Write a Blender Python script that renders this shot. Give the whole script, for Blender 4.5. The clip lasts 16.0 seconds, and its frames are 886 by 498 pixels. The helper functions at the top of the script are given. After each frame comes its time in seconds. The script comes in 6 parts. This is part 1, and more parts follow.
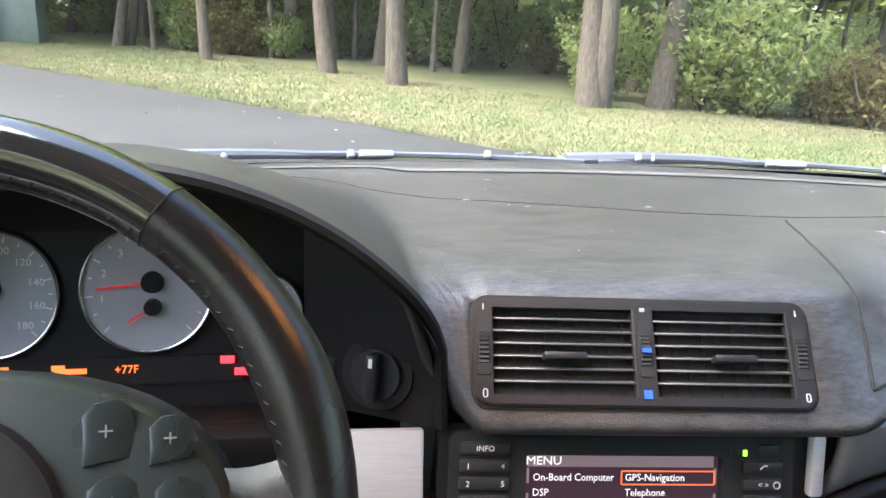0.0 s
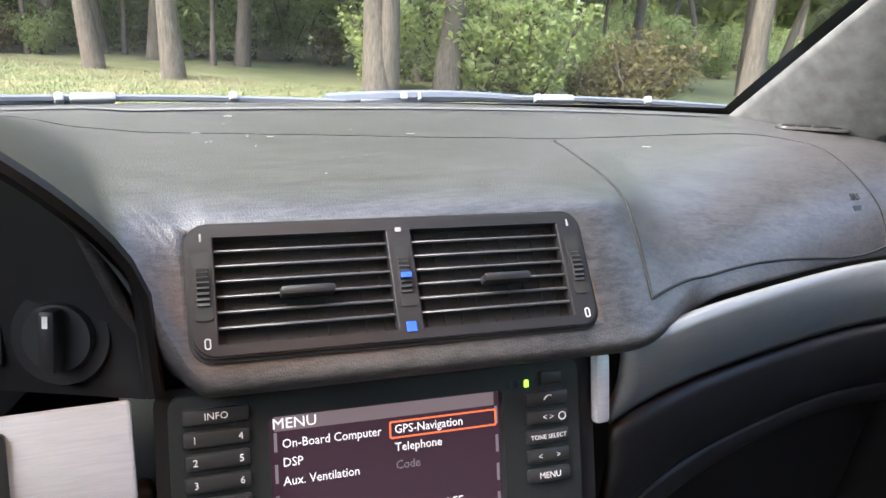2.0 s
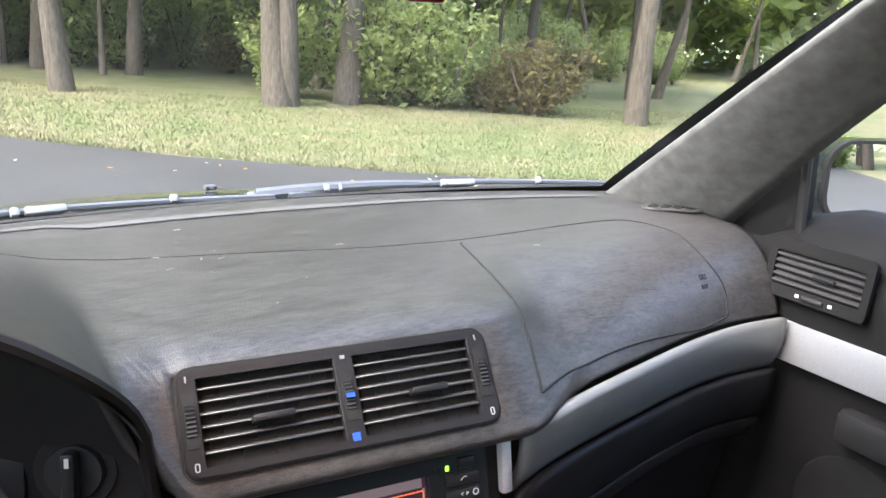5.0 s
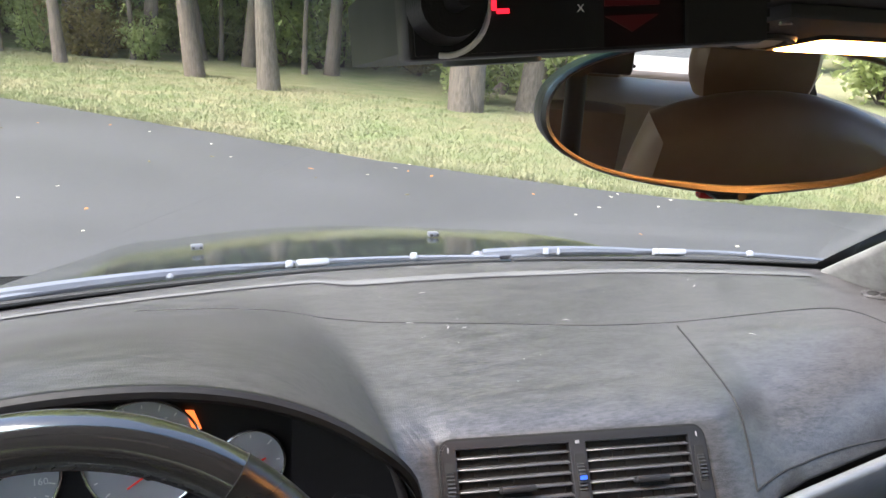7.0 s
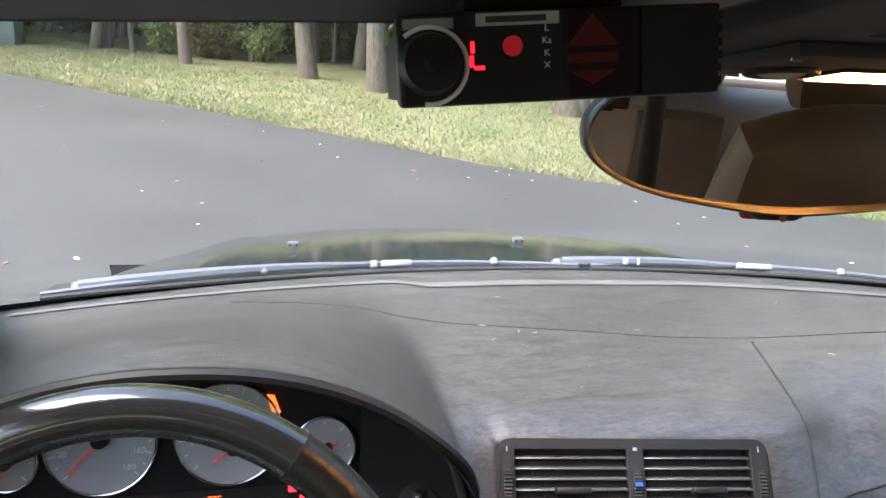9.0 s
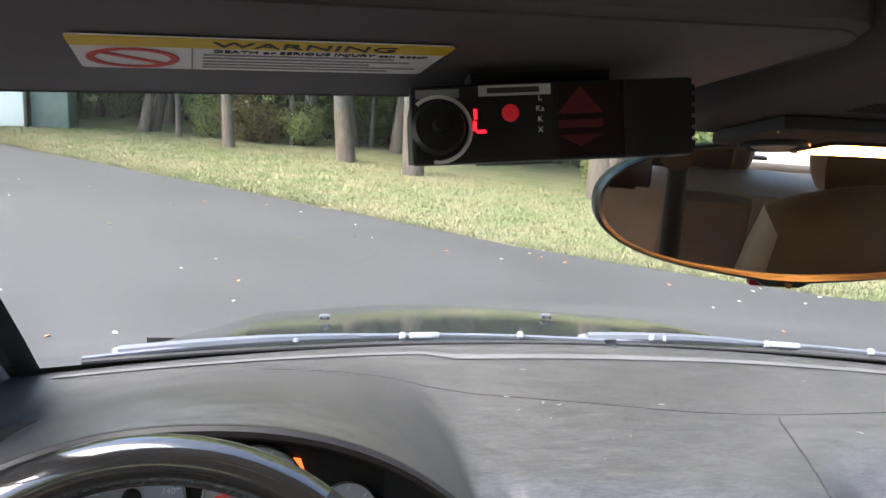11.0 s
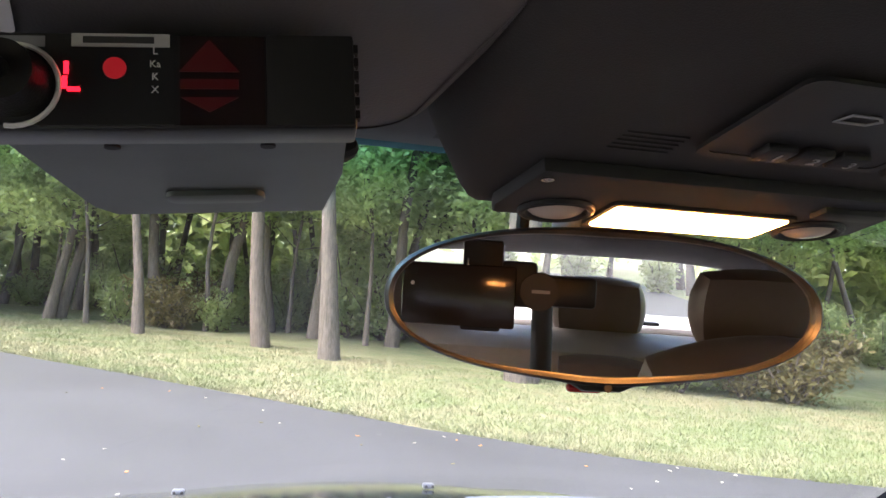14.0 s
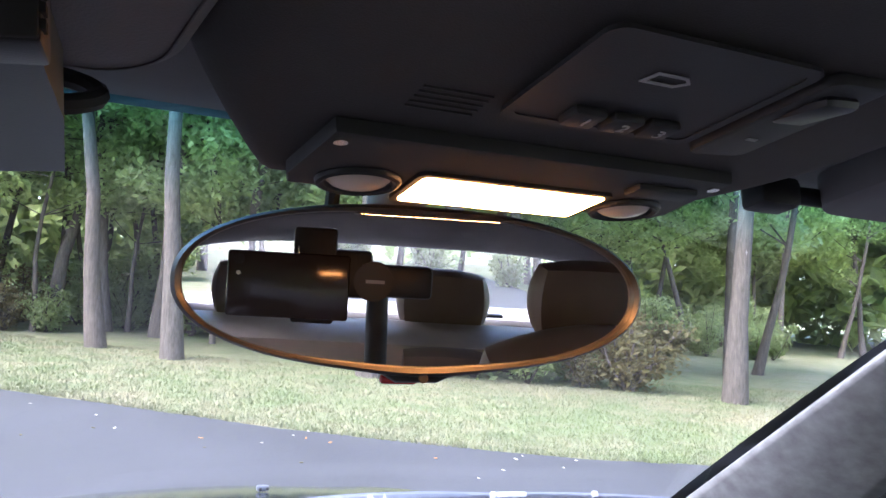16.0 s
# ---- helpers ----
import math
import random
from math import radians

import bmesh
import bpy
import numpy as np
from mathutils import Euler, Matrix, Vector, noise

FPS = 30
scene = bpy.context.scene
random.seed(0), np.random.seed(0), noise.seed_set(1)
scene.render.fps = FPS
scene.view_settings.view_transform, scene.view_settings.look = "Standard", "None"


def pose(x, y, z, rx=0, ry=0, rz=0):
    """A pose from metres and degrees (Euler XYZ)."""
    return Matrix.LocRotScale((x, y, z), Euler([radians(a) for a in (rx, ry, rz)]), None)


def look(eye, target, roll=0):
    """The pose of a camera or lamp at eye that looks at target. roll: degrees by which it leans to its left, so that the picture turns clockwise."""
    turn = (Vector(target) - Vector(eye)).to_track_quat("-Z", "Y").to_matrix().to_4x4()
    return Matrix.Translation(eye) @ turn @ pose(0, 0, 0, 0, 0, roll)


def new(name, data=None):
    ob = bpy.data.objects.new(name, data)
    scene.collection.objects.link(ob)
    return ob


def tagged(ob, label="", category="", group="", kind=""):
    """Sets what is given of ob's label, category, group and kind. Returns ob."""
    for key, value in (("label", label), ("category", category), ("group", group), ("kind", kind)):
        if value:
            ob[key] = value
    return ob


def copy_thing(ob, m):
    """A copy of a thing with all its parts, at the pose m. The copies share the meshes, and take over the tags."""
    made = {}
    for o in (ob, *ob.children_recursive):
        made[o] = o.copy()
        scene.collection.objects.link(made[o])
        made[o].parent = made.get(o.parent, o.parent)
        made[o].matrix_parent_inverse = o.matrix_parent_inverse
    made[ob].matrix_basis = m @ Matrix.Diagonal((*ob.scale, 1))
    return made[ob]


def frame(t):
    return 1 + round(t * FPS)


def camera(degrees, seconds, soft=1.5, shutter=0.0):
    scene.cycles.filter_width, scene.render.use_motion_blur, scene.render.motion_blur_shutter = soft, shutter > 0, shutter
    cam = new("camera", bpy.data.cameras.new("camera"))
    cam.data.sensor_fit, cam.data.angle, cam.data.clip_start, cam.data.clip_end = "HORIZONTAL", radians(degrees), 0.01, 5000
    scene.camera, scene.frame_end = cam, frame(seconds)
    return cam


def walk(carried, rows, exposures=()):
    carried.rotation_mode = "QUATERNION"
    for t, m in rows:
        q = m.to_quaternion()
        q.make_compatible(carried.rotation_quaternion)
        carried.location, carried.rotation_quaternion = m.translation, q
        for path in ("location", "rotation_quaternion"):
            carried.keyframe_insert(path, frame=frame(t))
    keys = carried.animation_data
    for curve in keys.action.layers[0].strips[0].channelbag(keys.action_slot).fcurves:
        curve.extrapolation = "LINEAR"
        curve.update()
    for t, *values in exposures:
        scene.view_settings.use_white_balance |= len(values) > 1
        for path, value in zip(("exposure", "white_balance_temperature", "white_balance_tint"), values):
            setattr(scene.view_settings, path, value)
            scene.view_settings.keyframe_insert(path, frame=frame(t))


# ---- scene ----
cam = camera(59.4, 16.0)
PATH = [
    (0, (-0.2338, 0.0793, 1.1500), (0.1153, 1.9609, 0.5690), 2.60),
    (0.5, (-0.2048, 0.0962, 1.1180), (0.2733, 1.9507, 0.5400), 2.70),
    (1, (-0.1818, 0.1092, 1.1000), (0.3503, 1.9476, 0.5220), 2.60),
    (1.5, (-0.1688, 0.1282, 1.0830), (0.4293, 1.9495, 0.5100), 2.60),
    (2, (-0.1607, 0.1522, 1.0690), (0.6672, 1.8812, 0.4980), 2.40),
    (2.5, (-0.1647, 0.1582, 1.0690), (0.7992, 1.8201, 0.5150), 2.20),
    (3, (-0.1637, 0.1512, 1.0800), (0.8751, 1.7660, 0.5210), 2.20),
    (3.2, (-0.1667, 0.1452, 1.0880), (0.9061, 1.7390, 0.5340), 2.30),
    (5.5, (-0.2448, 0.0543, 1.2380), (0.7630, 1.6861, 0.6720), 2.70),
    (6, (-0.2638, 0.0463, 1.2680), (0.6411, 1.7383, 0.7020), 2.90),
    (6.5, (-0.3068, 0.0443, 1.2980), (0.4861, 1.7894, 0.7290), 3.30),
    (7, (-0.3268, 0.0484, 1.3130), (0.3312, 1.8456, 0.7350), 3.30),
    (7.5, (-0.3339, 0.0324, 1.3290), (0.1912, 1.8728, 0.7490), 3.20),
    (8, (-0.3219, 0.0094, 1.3410), (0.1242, 1.8709, 0.7610), 3.00),
    (8.5, (-0.3089, 0.0084, 1.3330), (0.1142, 1.8729, 0.7460), 3.10),
    (11, (-0.3039, -0.0277, 1.3250), (0.0163, 1.9080, 0.9390), 3.20),
    (11.5, (-0.2969, -0.0327, 1.3200), (0.0183, 1.9360, 1.1590), 3.30),
    (12, (-0.2749, -0.0187, 1.3030), (0.0773, 1.9489, 1.3900), 2.70),
    (12.5, (-0.2549, -0.0137, 1.3020), (0.0663, 1.9579, 1.3950), 3.10),
    (13, (-0.2389, -0.0117, 1.2980), (0.0903, 1.9589, 1.3870), 3.20),
    (13.5, (-0.2179, 0.0052, 1.2790), (0.1893, 1.9608, 1.3690), 3.40),
    (14, (-0.2089, 0.0132, 1.2700), (0.2863, 1.9477, 1.3710), 3.05),
    (14.5, (-0.1949, 0.0262, 1.2710), (0.4083, 1.9305, 1.3670), 2.70),
    (15, (-0.1879, 0.0332, 1.2670), (0.5173, 1.9014, 1.3690), 2.60),
    (15.5, (-0.1799, 0.0412, 1.2660), (0.6112, 1.8753, 1.3710), 2.50),
    (16, (-0.1729, 0.0422, 1.2650), (0.6742, 1.8502, 1.3730), 2.70),
]
EXPOSURES = [(0, 3.12, 6350, 12), (3.2, 3.1, 6350, 12), (5.5, 2.92, 6350, 13), (8.7, 2.9, 6350, 13), (11.0, 2.92, 6400, 14), (12.0, 3.38, 6350, 17), (13.5, 3.26, 6350, 18), (15.0, 3.1, 5600, 22), (16, 3.1, 5400, 24)]
walk(cam, [(t, look(eye, target, roll)) for t, eye, target, roll in PATH], EXPOSURES)

# ---- world, sun, lamps ----
world = bpy.data.worlds.new("world")
scene.world = world
world.use_nodes = True
wn = world.node_tree.nodes
sky = wn.new("ShaderNodeTexSky")
sky.sky_type, sky.sun_disc = "NISHITA", False
sky.sun_elevation, sky.sun_rotation = radians(54), radians(-98)
sky.dust_density = 3.0
world.node_tree.links.new(sky.outputs[0], wn["Background"].inputs[0])
wn["Background"].inputs[1].default_value = 0.15
sun_data = bpy.data.lights.new("sun", "SUN")
sun_data.energy, sun_data.angle, sun_data.color = 1.9, radians(60), (1.0, 0.94, 0.86)
sun = new("sun", sun_data)
sun.matrix_world = look((-14, -2, 19.5), (0, 0, 0))


# ---- building blocks ----
def finish(bm, smooth):
    bmesh.ops.recalc_face_normals(bm, faces=bm.faces)
    for f in bm.faces:
        f.smooth = smooth


def part(name, bm, material, parent=None, label="", smooth=True, kind=""):
    """Link a bmesh as one mesh object, under a thing or a part."""
    finish(bm, smooth)
    me = bpy.data.meshes.new(name)
    bm.to_mesh(me)
    bm.free()
    for m in material if isinstance(material, (list, tuple)) else [material]:
        me.materials.append(m)
    if smooth:
        me.set_sharp_from_angle(angle=radians(38))
    ob = new(name, me)
    ob.parent = parent
    return tagged(ob, label, kind=kind)


def thing(name, label, category, group="", kind="", at=(0, 0, 0)):
    ob = new(name)
    ob.empty_display_size = 0.05
    ob.location = at
    return tagged(ob, label, category, group, kind)


def under(ob, parent):
    """Keep the place of a part whose thing does not stand at the origin."""
    ob.parent = parent
    ob.matrix_parent_inverse = Matrix.Translation(parent.location).inverted()
    return ob


def box(bm, size, m=Matrix(), bevel=0.0, seg=2, taper=1.0):
    r = bmesh.ops.create_cube(bm, size=1.0, matrix=Matrix.Diagonal((*size, 1)))
    vs = r["verts"]
    if taper != 1.0:
        for v in vs:
            if v.co.z > 0:
                v.co.x *= taper
                v.co.y *= taper
    if bevel:
        es = list({e for v in vs for e in v.link_edges})
        out = bmesh.ops.bevel(bm, geom=vs + es, offset=bevel, segments=seg, profile=0.5, affect="EDGES")
        vs = list({v for f in out["faces"] for v in f.verts} | {v for v in vs if v.is_valid})
    bmesh.ops.transform(bm, matrix=m, verts=vs)
    return bm


def rod(bm, a, b, r0, r1=None, seg=16, caps=True):
    a, b = Vector(a), Vector(b)
    d = b - a
    m = Matrix.Translation((a + b) / 2) @ d.to_track_quat("Z", "Y").to_matrix().to_4x4()
    bmesh.ops.create_cone(bm, cap_ends=caps, segments=seg, radius1=r0, radius2=r0 if r1 is None else r1, depth=d.length, matrix=m)
    return bm


def grid(bm, fn, nu, nv, close_u=False):
    """A sheet of quads over fn(u, v) for u, v from 0 to 1."""
    rows = [[bm.verts.new(fn(i / nu, j / nv)) for j in range(nv + 1)] for i in range(nu if close_u else nu + 1)]
    n = len(rows)
    for i in range(nu):
        for j in range(nv):
            a, b = rows[i], rows[(i + 1) % n]
            bm.faces.new((a[j], b[j], b[j + 1], a[j + 1]))
    return rows


def tube(bm, pts, radius, seg=10, caps=True):
    """A round pipe along points; radius is a number or a function of 0..1."""
    pts = [Vector(p) for p in pts]
    rings, side = [], None
    for i, p in enumerate(pts):
        d = (pts[min(i + 1, len(pts) - 1)] - pts[max(i - 1, 0)]).normalized()
        ref = side if side else (Vector((0, 0, 1)) if abs(d.z) < 0.9 else Vector((1, 0, 0)))
        u = (ref - d * ref.dot(d)).normalized()
        w = d.cross(u)
        side = u
        r = radius(i / (len(pts) - 1)) if callable(radius) else radius
        rings.append([bm.verts.new(p + (u * math.cos(a) + w * math.sin(a)) * r) for a in (math.tau * k / seg for k in range(seg))])
    for a, b in zip(rings, rings[1:]):
        for k in range(seg):
            bm.faces.new((a[k], a[(k + 1) % seg], b[(k + 1) % seg], b[k]))
    if caps:
        bm.faces.new(rings[0][::-1])
        bm.faces.new(rings[-1])
    return bm


def slab(bm, outline, depth, m=Matrix(), bevel=0.0):
    """A plate with the given outline in its xy plane, from z = 0 to z = depth."""
    vs = [bm.verts.new((*p, 0)) for p in outline]
    f = bm.faces.new(vs)
    r = bmesh.ops.extrude_face_region(bm, geom=[f])
    top = [v for v in r["geom"] if isinstance(v, bmesh.types.BMVert)]
    for v in top:
        v.co.z += depth
    allv = vs + top
    if bevel:
        es = [e for e in {e for v in top for e in v.link_edges} if all(v in top for v in e.verts)]
        out = bmesh.ops.bevel(bm, geom=es, offset=bevel, segments=2, profile=0.5, affect="EDGES")
        allv = list({v for v in allv if v.is_valid} | {v for f in out["faces"] for v in f.verts})
    bmesh.ops.transform(bm, matrix=m, verts=allv)
    return bm


def rounded(w, h, r, n=5):
    """Outline of a rounded rectangle about the origin."""
    pts = []
    for cx, cy, a0 in ((w / 2 - r, h / 2 - r, 0), (-w / 2 + r, h / 2 - r, 90), (-w / 2 + r, -h / 2 + r, 180), (w / 2 - r, -h / 2 + r, 270)):
        for k in range(n + 1):
            a = radians(a0 + 90 * k / n)
            pts.append((cx + r * math.cos(a), cy + r * math.sin(a)))
    return pts


def ring_plate(bm, outer, inner, depth, m=Matrix()):
    """A frame between two outlines of the same number of points."""
    n = len(outer)
    lo = [[bm.verts.new((*p, z)) for p in o] for z in (0, depth) for o in (outer, inner)]
    ob, ib, ot, it = lo
    for k in range(n):
        q = (k + 1) % n
        bm.faces.new((ot[k], ot[q], it[q], it[k]))
        bm.faces.new((ob[q], ob[k], ib[k], ib[q]))
        bm.faces.new((ob[k], ob[q], ot[q], ot[k]))
        bm.faces.new((ib[q], ib[k], it[k], it[q]))
    bmesh.ops.transform(bm, matrix=m, verts=[v for r in lo for v in r])
    return bm


def plane_at(origin, right, up):
    """A pose whose x runs along right, y along up, z out of the face."""
    x = Vector(right).normalized()
    y = Vector(up)
    y = (y - x * y.dot(x)).normalized()
    z = x.cross(y)
    m = Matrix((x, y, z)).transposed().to_4x4()
    m.translation = origin
    return m


def words(text, size, m, material, parent, name="lettering", align="CENTER", width=1.0):
    cu = bpy.data.curves.new(name, "FONT")
    cu.body, cu.size, cu.align_x, cu.align_y = text, size, align, "CENTER"
    cu.extrude = 0.00015
    cu.resolution_u = 2
    tmp = new(name, cu)
    me = bpy.data.meshes.new_from_object(tmp)
    bpy.data.objects.remove(tmp)
    me.transform(m @ Matrix.Diagonal((width, 1, 1, 1)))
    me.materials.clear()
    me.materials.append(material)
    ob = new(name, me)
    ob.parent = parent
    return ob


def smooth01(a, b, x):
    t = min(1.0, max(0.0, (x - a) / (b - a)))
    return t * t * (3 - 2 * t)


def lerp(a, b, t):
    return a + (b - a) * t


# ---- materials ----
class Nodes:
    def __init__(self, name, rough=0.5, metal=0.0, color=(0.5, 0.5, 0.5)):
        self.mat = bpy.data.materials.new(name)
        self.mat.use_nodes = True
        self.n, self.l = self.mat.node_tree.nodes, self.mat.node_tree.links
        self.b = self.n["Principled BSDF"]
        self.b.inputs["Base Color"].default_value = (*color, 1)
        self.b.inputs["Roughness"].default_value, self.b.inputs["Metallic"].default_value = rough, metal
        self.pos = self.n.new("ShaderNodeTexCoord").outputs["Object"]

    def scaled(self, sx, sy, sz, rz=0.0):
        m = self.n.new("ShaderNodeMapping")
        m.inputs["Scale"].default_value = (sx, sy, sz)
        m.inputs["Rotation"].default_value = (0, 0, rz)
        self.l.new(self.pos, m.inputs[0])
        return m.outputs[0]

    def noise(self, scale, detail=4, rough=0.55, vec=None):
        t = self.n.new("ShaderNodeTexNoise")
        t.inputs["Scale"].default_value, t.inputs["Detail"].default_value, t.inputs["Roughness"].default_value = scale, detail, rough
        self.l.new(vec or self.pos, t.inputs["Vector"])
        return t.outputs["Fac"]

    def cells(self, scale, feature="F1", vec=None):
        t = self.n.new("ShaderNodeTexVoronoi")
        t.inputs["Scale"].default_value = scale
        t.feature = feature
        self.l.new(vec or self.pos, t.inputs["Vector"])
        return t.outputs["Distance"]

    def ramp(self, fac, stops):
        r = self.n.new("ShaderNodeValToRGB")
        e = r.color_ramp.elements
        while len(e) < len(stops):
            e.new(0.5)
        for k, (p, c) in enumerate(stops):
            e[k].position, e[k].color = p, (*(c if isinstance(c, tuple) else (c, c, c)), 1)
        self.l.new(fac, r.inputs[0])
        return r.outputs[0]

    def mix(self, a, b, fac, kind="MIX"):
        m = self.n.new("ShaderNodeMix")
        m.data_type, m.blend_type = "RGBA", kind
        for sock, val in ((m.inputs[0], fac), (m.inputs[6], a), (m.inputs[7], b)):
            if isinstance(val, (int, float)):
                sock.default_value = val
            elif isinstance(val, tuple):
                sock.default_value = (*val, 1)
            else:
                self.l.new(val, sock)
        return m.outputs[2]

    def color(self, out):
        self.l.new(out, self.b.inputs["Base Color"])
        return self

    def rough(self, fac, lo, hi):
        m = self.n.new("ShaderNodeMapRange")
        m.inputs[3].default_value, m.inputs[4].default_value = lo, hi
        self.l.new(fac, m.inputs[0])
        self.l.new(m.outputs[0], self.b.inputs["Roughness"])
        return self

    def bump(self, fac, strength, dist):
        b = self.n.new("ShaderNodeBump")
        b.inputs["Strength"].default_value, b.inputs["Distance"].default_value = strength, dist
        self.l.new(fac, b.inputs["Height"])
        old = self.b.inputs["Normal"].links
        if old:
            self.l.new(old[0].from_socket, b.inputs["Normal"])
        self.l.new(b.outputs[0], self.b.inputs["Normal"])
        return self

    def random(self):
        return self.n.new("ShaderNodeObjectInfo").outputs["Random"]

    def island(self):
        return self.n.new("ShaderNodeNewGeometry").outputs["Random Per Island"]


def grained(name, dark, light, rough, grain, depth, metal=0.0, blotch=6.0, gloss=0.5):
    """A skin or moulded plastic with a pebbled grain and larger wear."""
    k = Nodes(name, rough, metal)
    k.color(k.ramp(k.noise(blotch, 5), [(0.3, dark), (0.7, light)]))
    k.rough(k.noise(blotch * 2.3, 3), rough - 0.08, rough + 0.1)
    k.b.inputs["Specular IOR Level"].default_value = gloss
    if depth:
        k.bump(k.cells(grain), 0.35, depth)
    return k.mat


GLOW = 0.15  # lights and displays against the daylight


def glow(name, color, strength, base=(0.02, 0.02, 0.02)):
    k = Nodes(name, 0.4, 0, base)
    k.b.inputs["Emission Color"].default_value = (*color, 1)
    k.b.inputs["Emission Strength"].default_value = strength * GLOW
    return k.mat


def dash_skin():
    k = Nodes("dash_skin", 0.5)
    streak = k.noise(26, 6, 0.7, k.scaled(1.0, 3.6, 3.2, 0.3))
    fine = k.noise(90, 5, 0.75, k.scaled(1.1, 4.0, 3.6, 0.15))
    worn = k.noise(3.2, 4, 0.6)
    tone = k.mix(k.mix(streak, fine, 0.6), worn, 0.2)
    k.color(k.ramp(tone, [(0.42, (0.021, 0.0207, 0.0215)), (0.58, (0.064, 0.062, 0.063))]))
    k.rough(tone, 0.34, 0.44)
    k.b.inputs["Specular IOR Level"].default_value = 0.62
    k.bump(k.cells(700), 0.4, 0.0005)
    k.bump(k.noise(320, 3, 0.6), 0.25, 0.0004)
    k.bump(fine, 0.03, 0.001)
    return k.mat


def bark(dark, light):
    k = Nodes("bark", 0.9)
    ridge = k.noise(16, 7, 0.75, k.scaled(2.2, 2.2, 0.3))
    k.color(k.ramp(ridge, [(0.3, dark), (0.72, light)]))
    k.bump(ridge, 0.9, 0.03)
    return k.mat


def leafy(name, dark, mid, light):
    k = Nodes(name, 0.5)
    k.color(k.mix(k.ramp(k.island(), [(0.0, dark), (0.55, mid), (1.0, light)]), k.ramp(k.random(), [(0, (0.8, 0.9, 0.7)), (1, (1.0, 1.0, 1.0))]), 0.6, "MULTIPLY"))
    k.b.inputs["Specular IOR Level"].default_value = 0.3
    t = k.n.new("ShaderNodeBsdfTranslucent")
    t.inputs[0].default_value = (*[min(1, c * 1.6) for c in light], 1)
    m = k.n.new("ShaderNodeMixShader")
    m.inputs[0].default_value = 0.5
    k.l.new(k.b.outputs[0], m.inputs[1])
    k.l.new(t.outputs[0], m.inputs[2])
    k.l.new(m.outputs[0], k.n["Material Output"].inputs[0])
    return k.mat


def lawn():
    k = Nodes("lawn", 0.85)
    big = k.noise(0.22, 4)
    mid = k.noise(1.6, 5, 0.65)
    fine = k.noise(38, 5, 0.75)
    green = k.ramp(fine, [(0.25, (0.072, 0.098, 0.034)), (0.75, (0.19, 0.225, 0.09))])
    straw = k.ramp(fine, [(0.25, (0.13, 0.12, 0.062)), (0.75, (0.31, 0.285, 0.16))])
    dry = k.ramp(k.mix(big, mid, 0.5), [(0.40, 0.03), (0.58, 0.97)])
    k.color(k.mix(green, straw, dry))
    k.bump(fine, 0.8, 0.04)
    return k.mat


def asphalt():
    k = Nodes("asphalt", 0.75)
    fine = k.noise(160, 3, 0.8)
    big = k.noise(0.5, 4)
    k.color(k.mix(k.ramp(fine, [(0.3, (0.028, 0.029, 0.032)), (0.75, (0.062, 0.063, 0.067))]), k.ramp(big, [(0.35, 0.75), (0.65, 1.0)]), 1.0, "MULTIPLY"))
    k.rough(big, 0.6, 0.8)
    k.bump(fine, 0.4, 0.004)
    return k.mat


def windscreen_glass(tint):
    """Clear thin glass; tint: a shade band along the top edge."""
    k = Nodes("windscreen_glass", 0.02)
    tr, gl, mx, lw, pw = (k.n.new("ShaderNode" + s) for s in ("BsdfTransparent", "BsdfGlossy", "MixShader", "LayerWeight", "Math"))
    gl.inputs["Roughness"].default_value = 0.01
    pw.operation, pw.inputs[1].default_value = "POWER", 5.0
    k.l.new(lw.outputs["Facing"], pw.inputs[0])
    ad = k.n.new("ShaderNodeMath")
    ad.operation, ad.inputs[1].default_value, ad.inputs[2].default_value = "MULTIPLY_ADD", 0.6, 0.06
    k.l.new(pw.outputs[0], ad.inputs[0])
    if tint:
        sep = k.n.new("ShaderNodeSeparateXYZ")
        k.l.new(k.pos, sep.inputs[0])
        mr = k.n.new("ShaderNodeMapRange")
        mr.inputs[1].default_value, mr.inputs[2].default_value = 1.308, 1.352
        k.l.new(sep.outputs[2], mr.inputs[0])
        k.l.new(k.ramp(mr.outputs[0], [(0.0, (0.93, 0.96, 0.94)), (1.0, (0.22, 0.68, 0.84))]), tr.inputs[0])
    else:
        tr.inputs[0].default_value = (0.9, 0.94, 0.92, 1)
    k.l.new(ad.outputs[0], mx.inputs[0])
    k.l.new(tr.outputs[0], mx.inputs[1])
    k.l.new(gl.outputs[0], mx.inputs[2])
    k.l.new(mx.outputs[0], k.n["Material Output"].inputs[0])
    return k.mat


def brushed(name, color, rough):
    k = Nodes(name, rough, 0.4, color)
    n = k.noise(240, 4, 0.6, k.scaled(0.15, 1, 3))
    k.color(k.ramp(n, [(0.2, tuple(c * 0.8 for c in color)), (0.8, color)]))
    k.rough(k.noise(30, 3), rough - 0.05, rough + 0.12)
    return k.mat


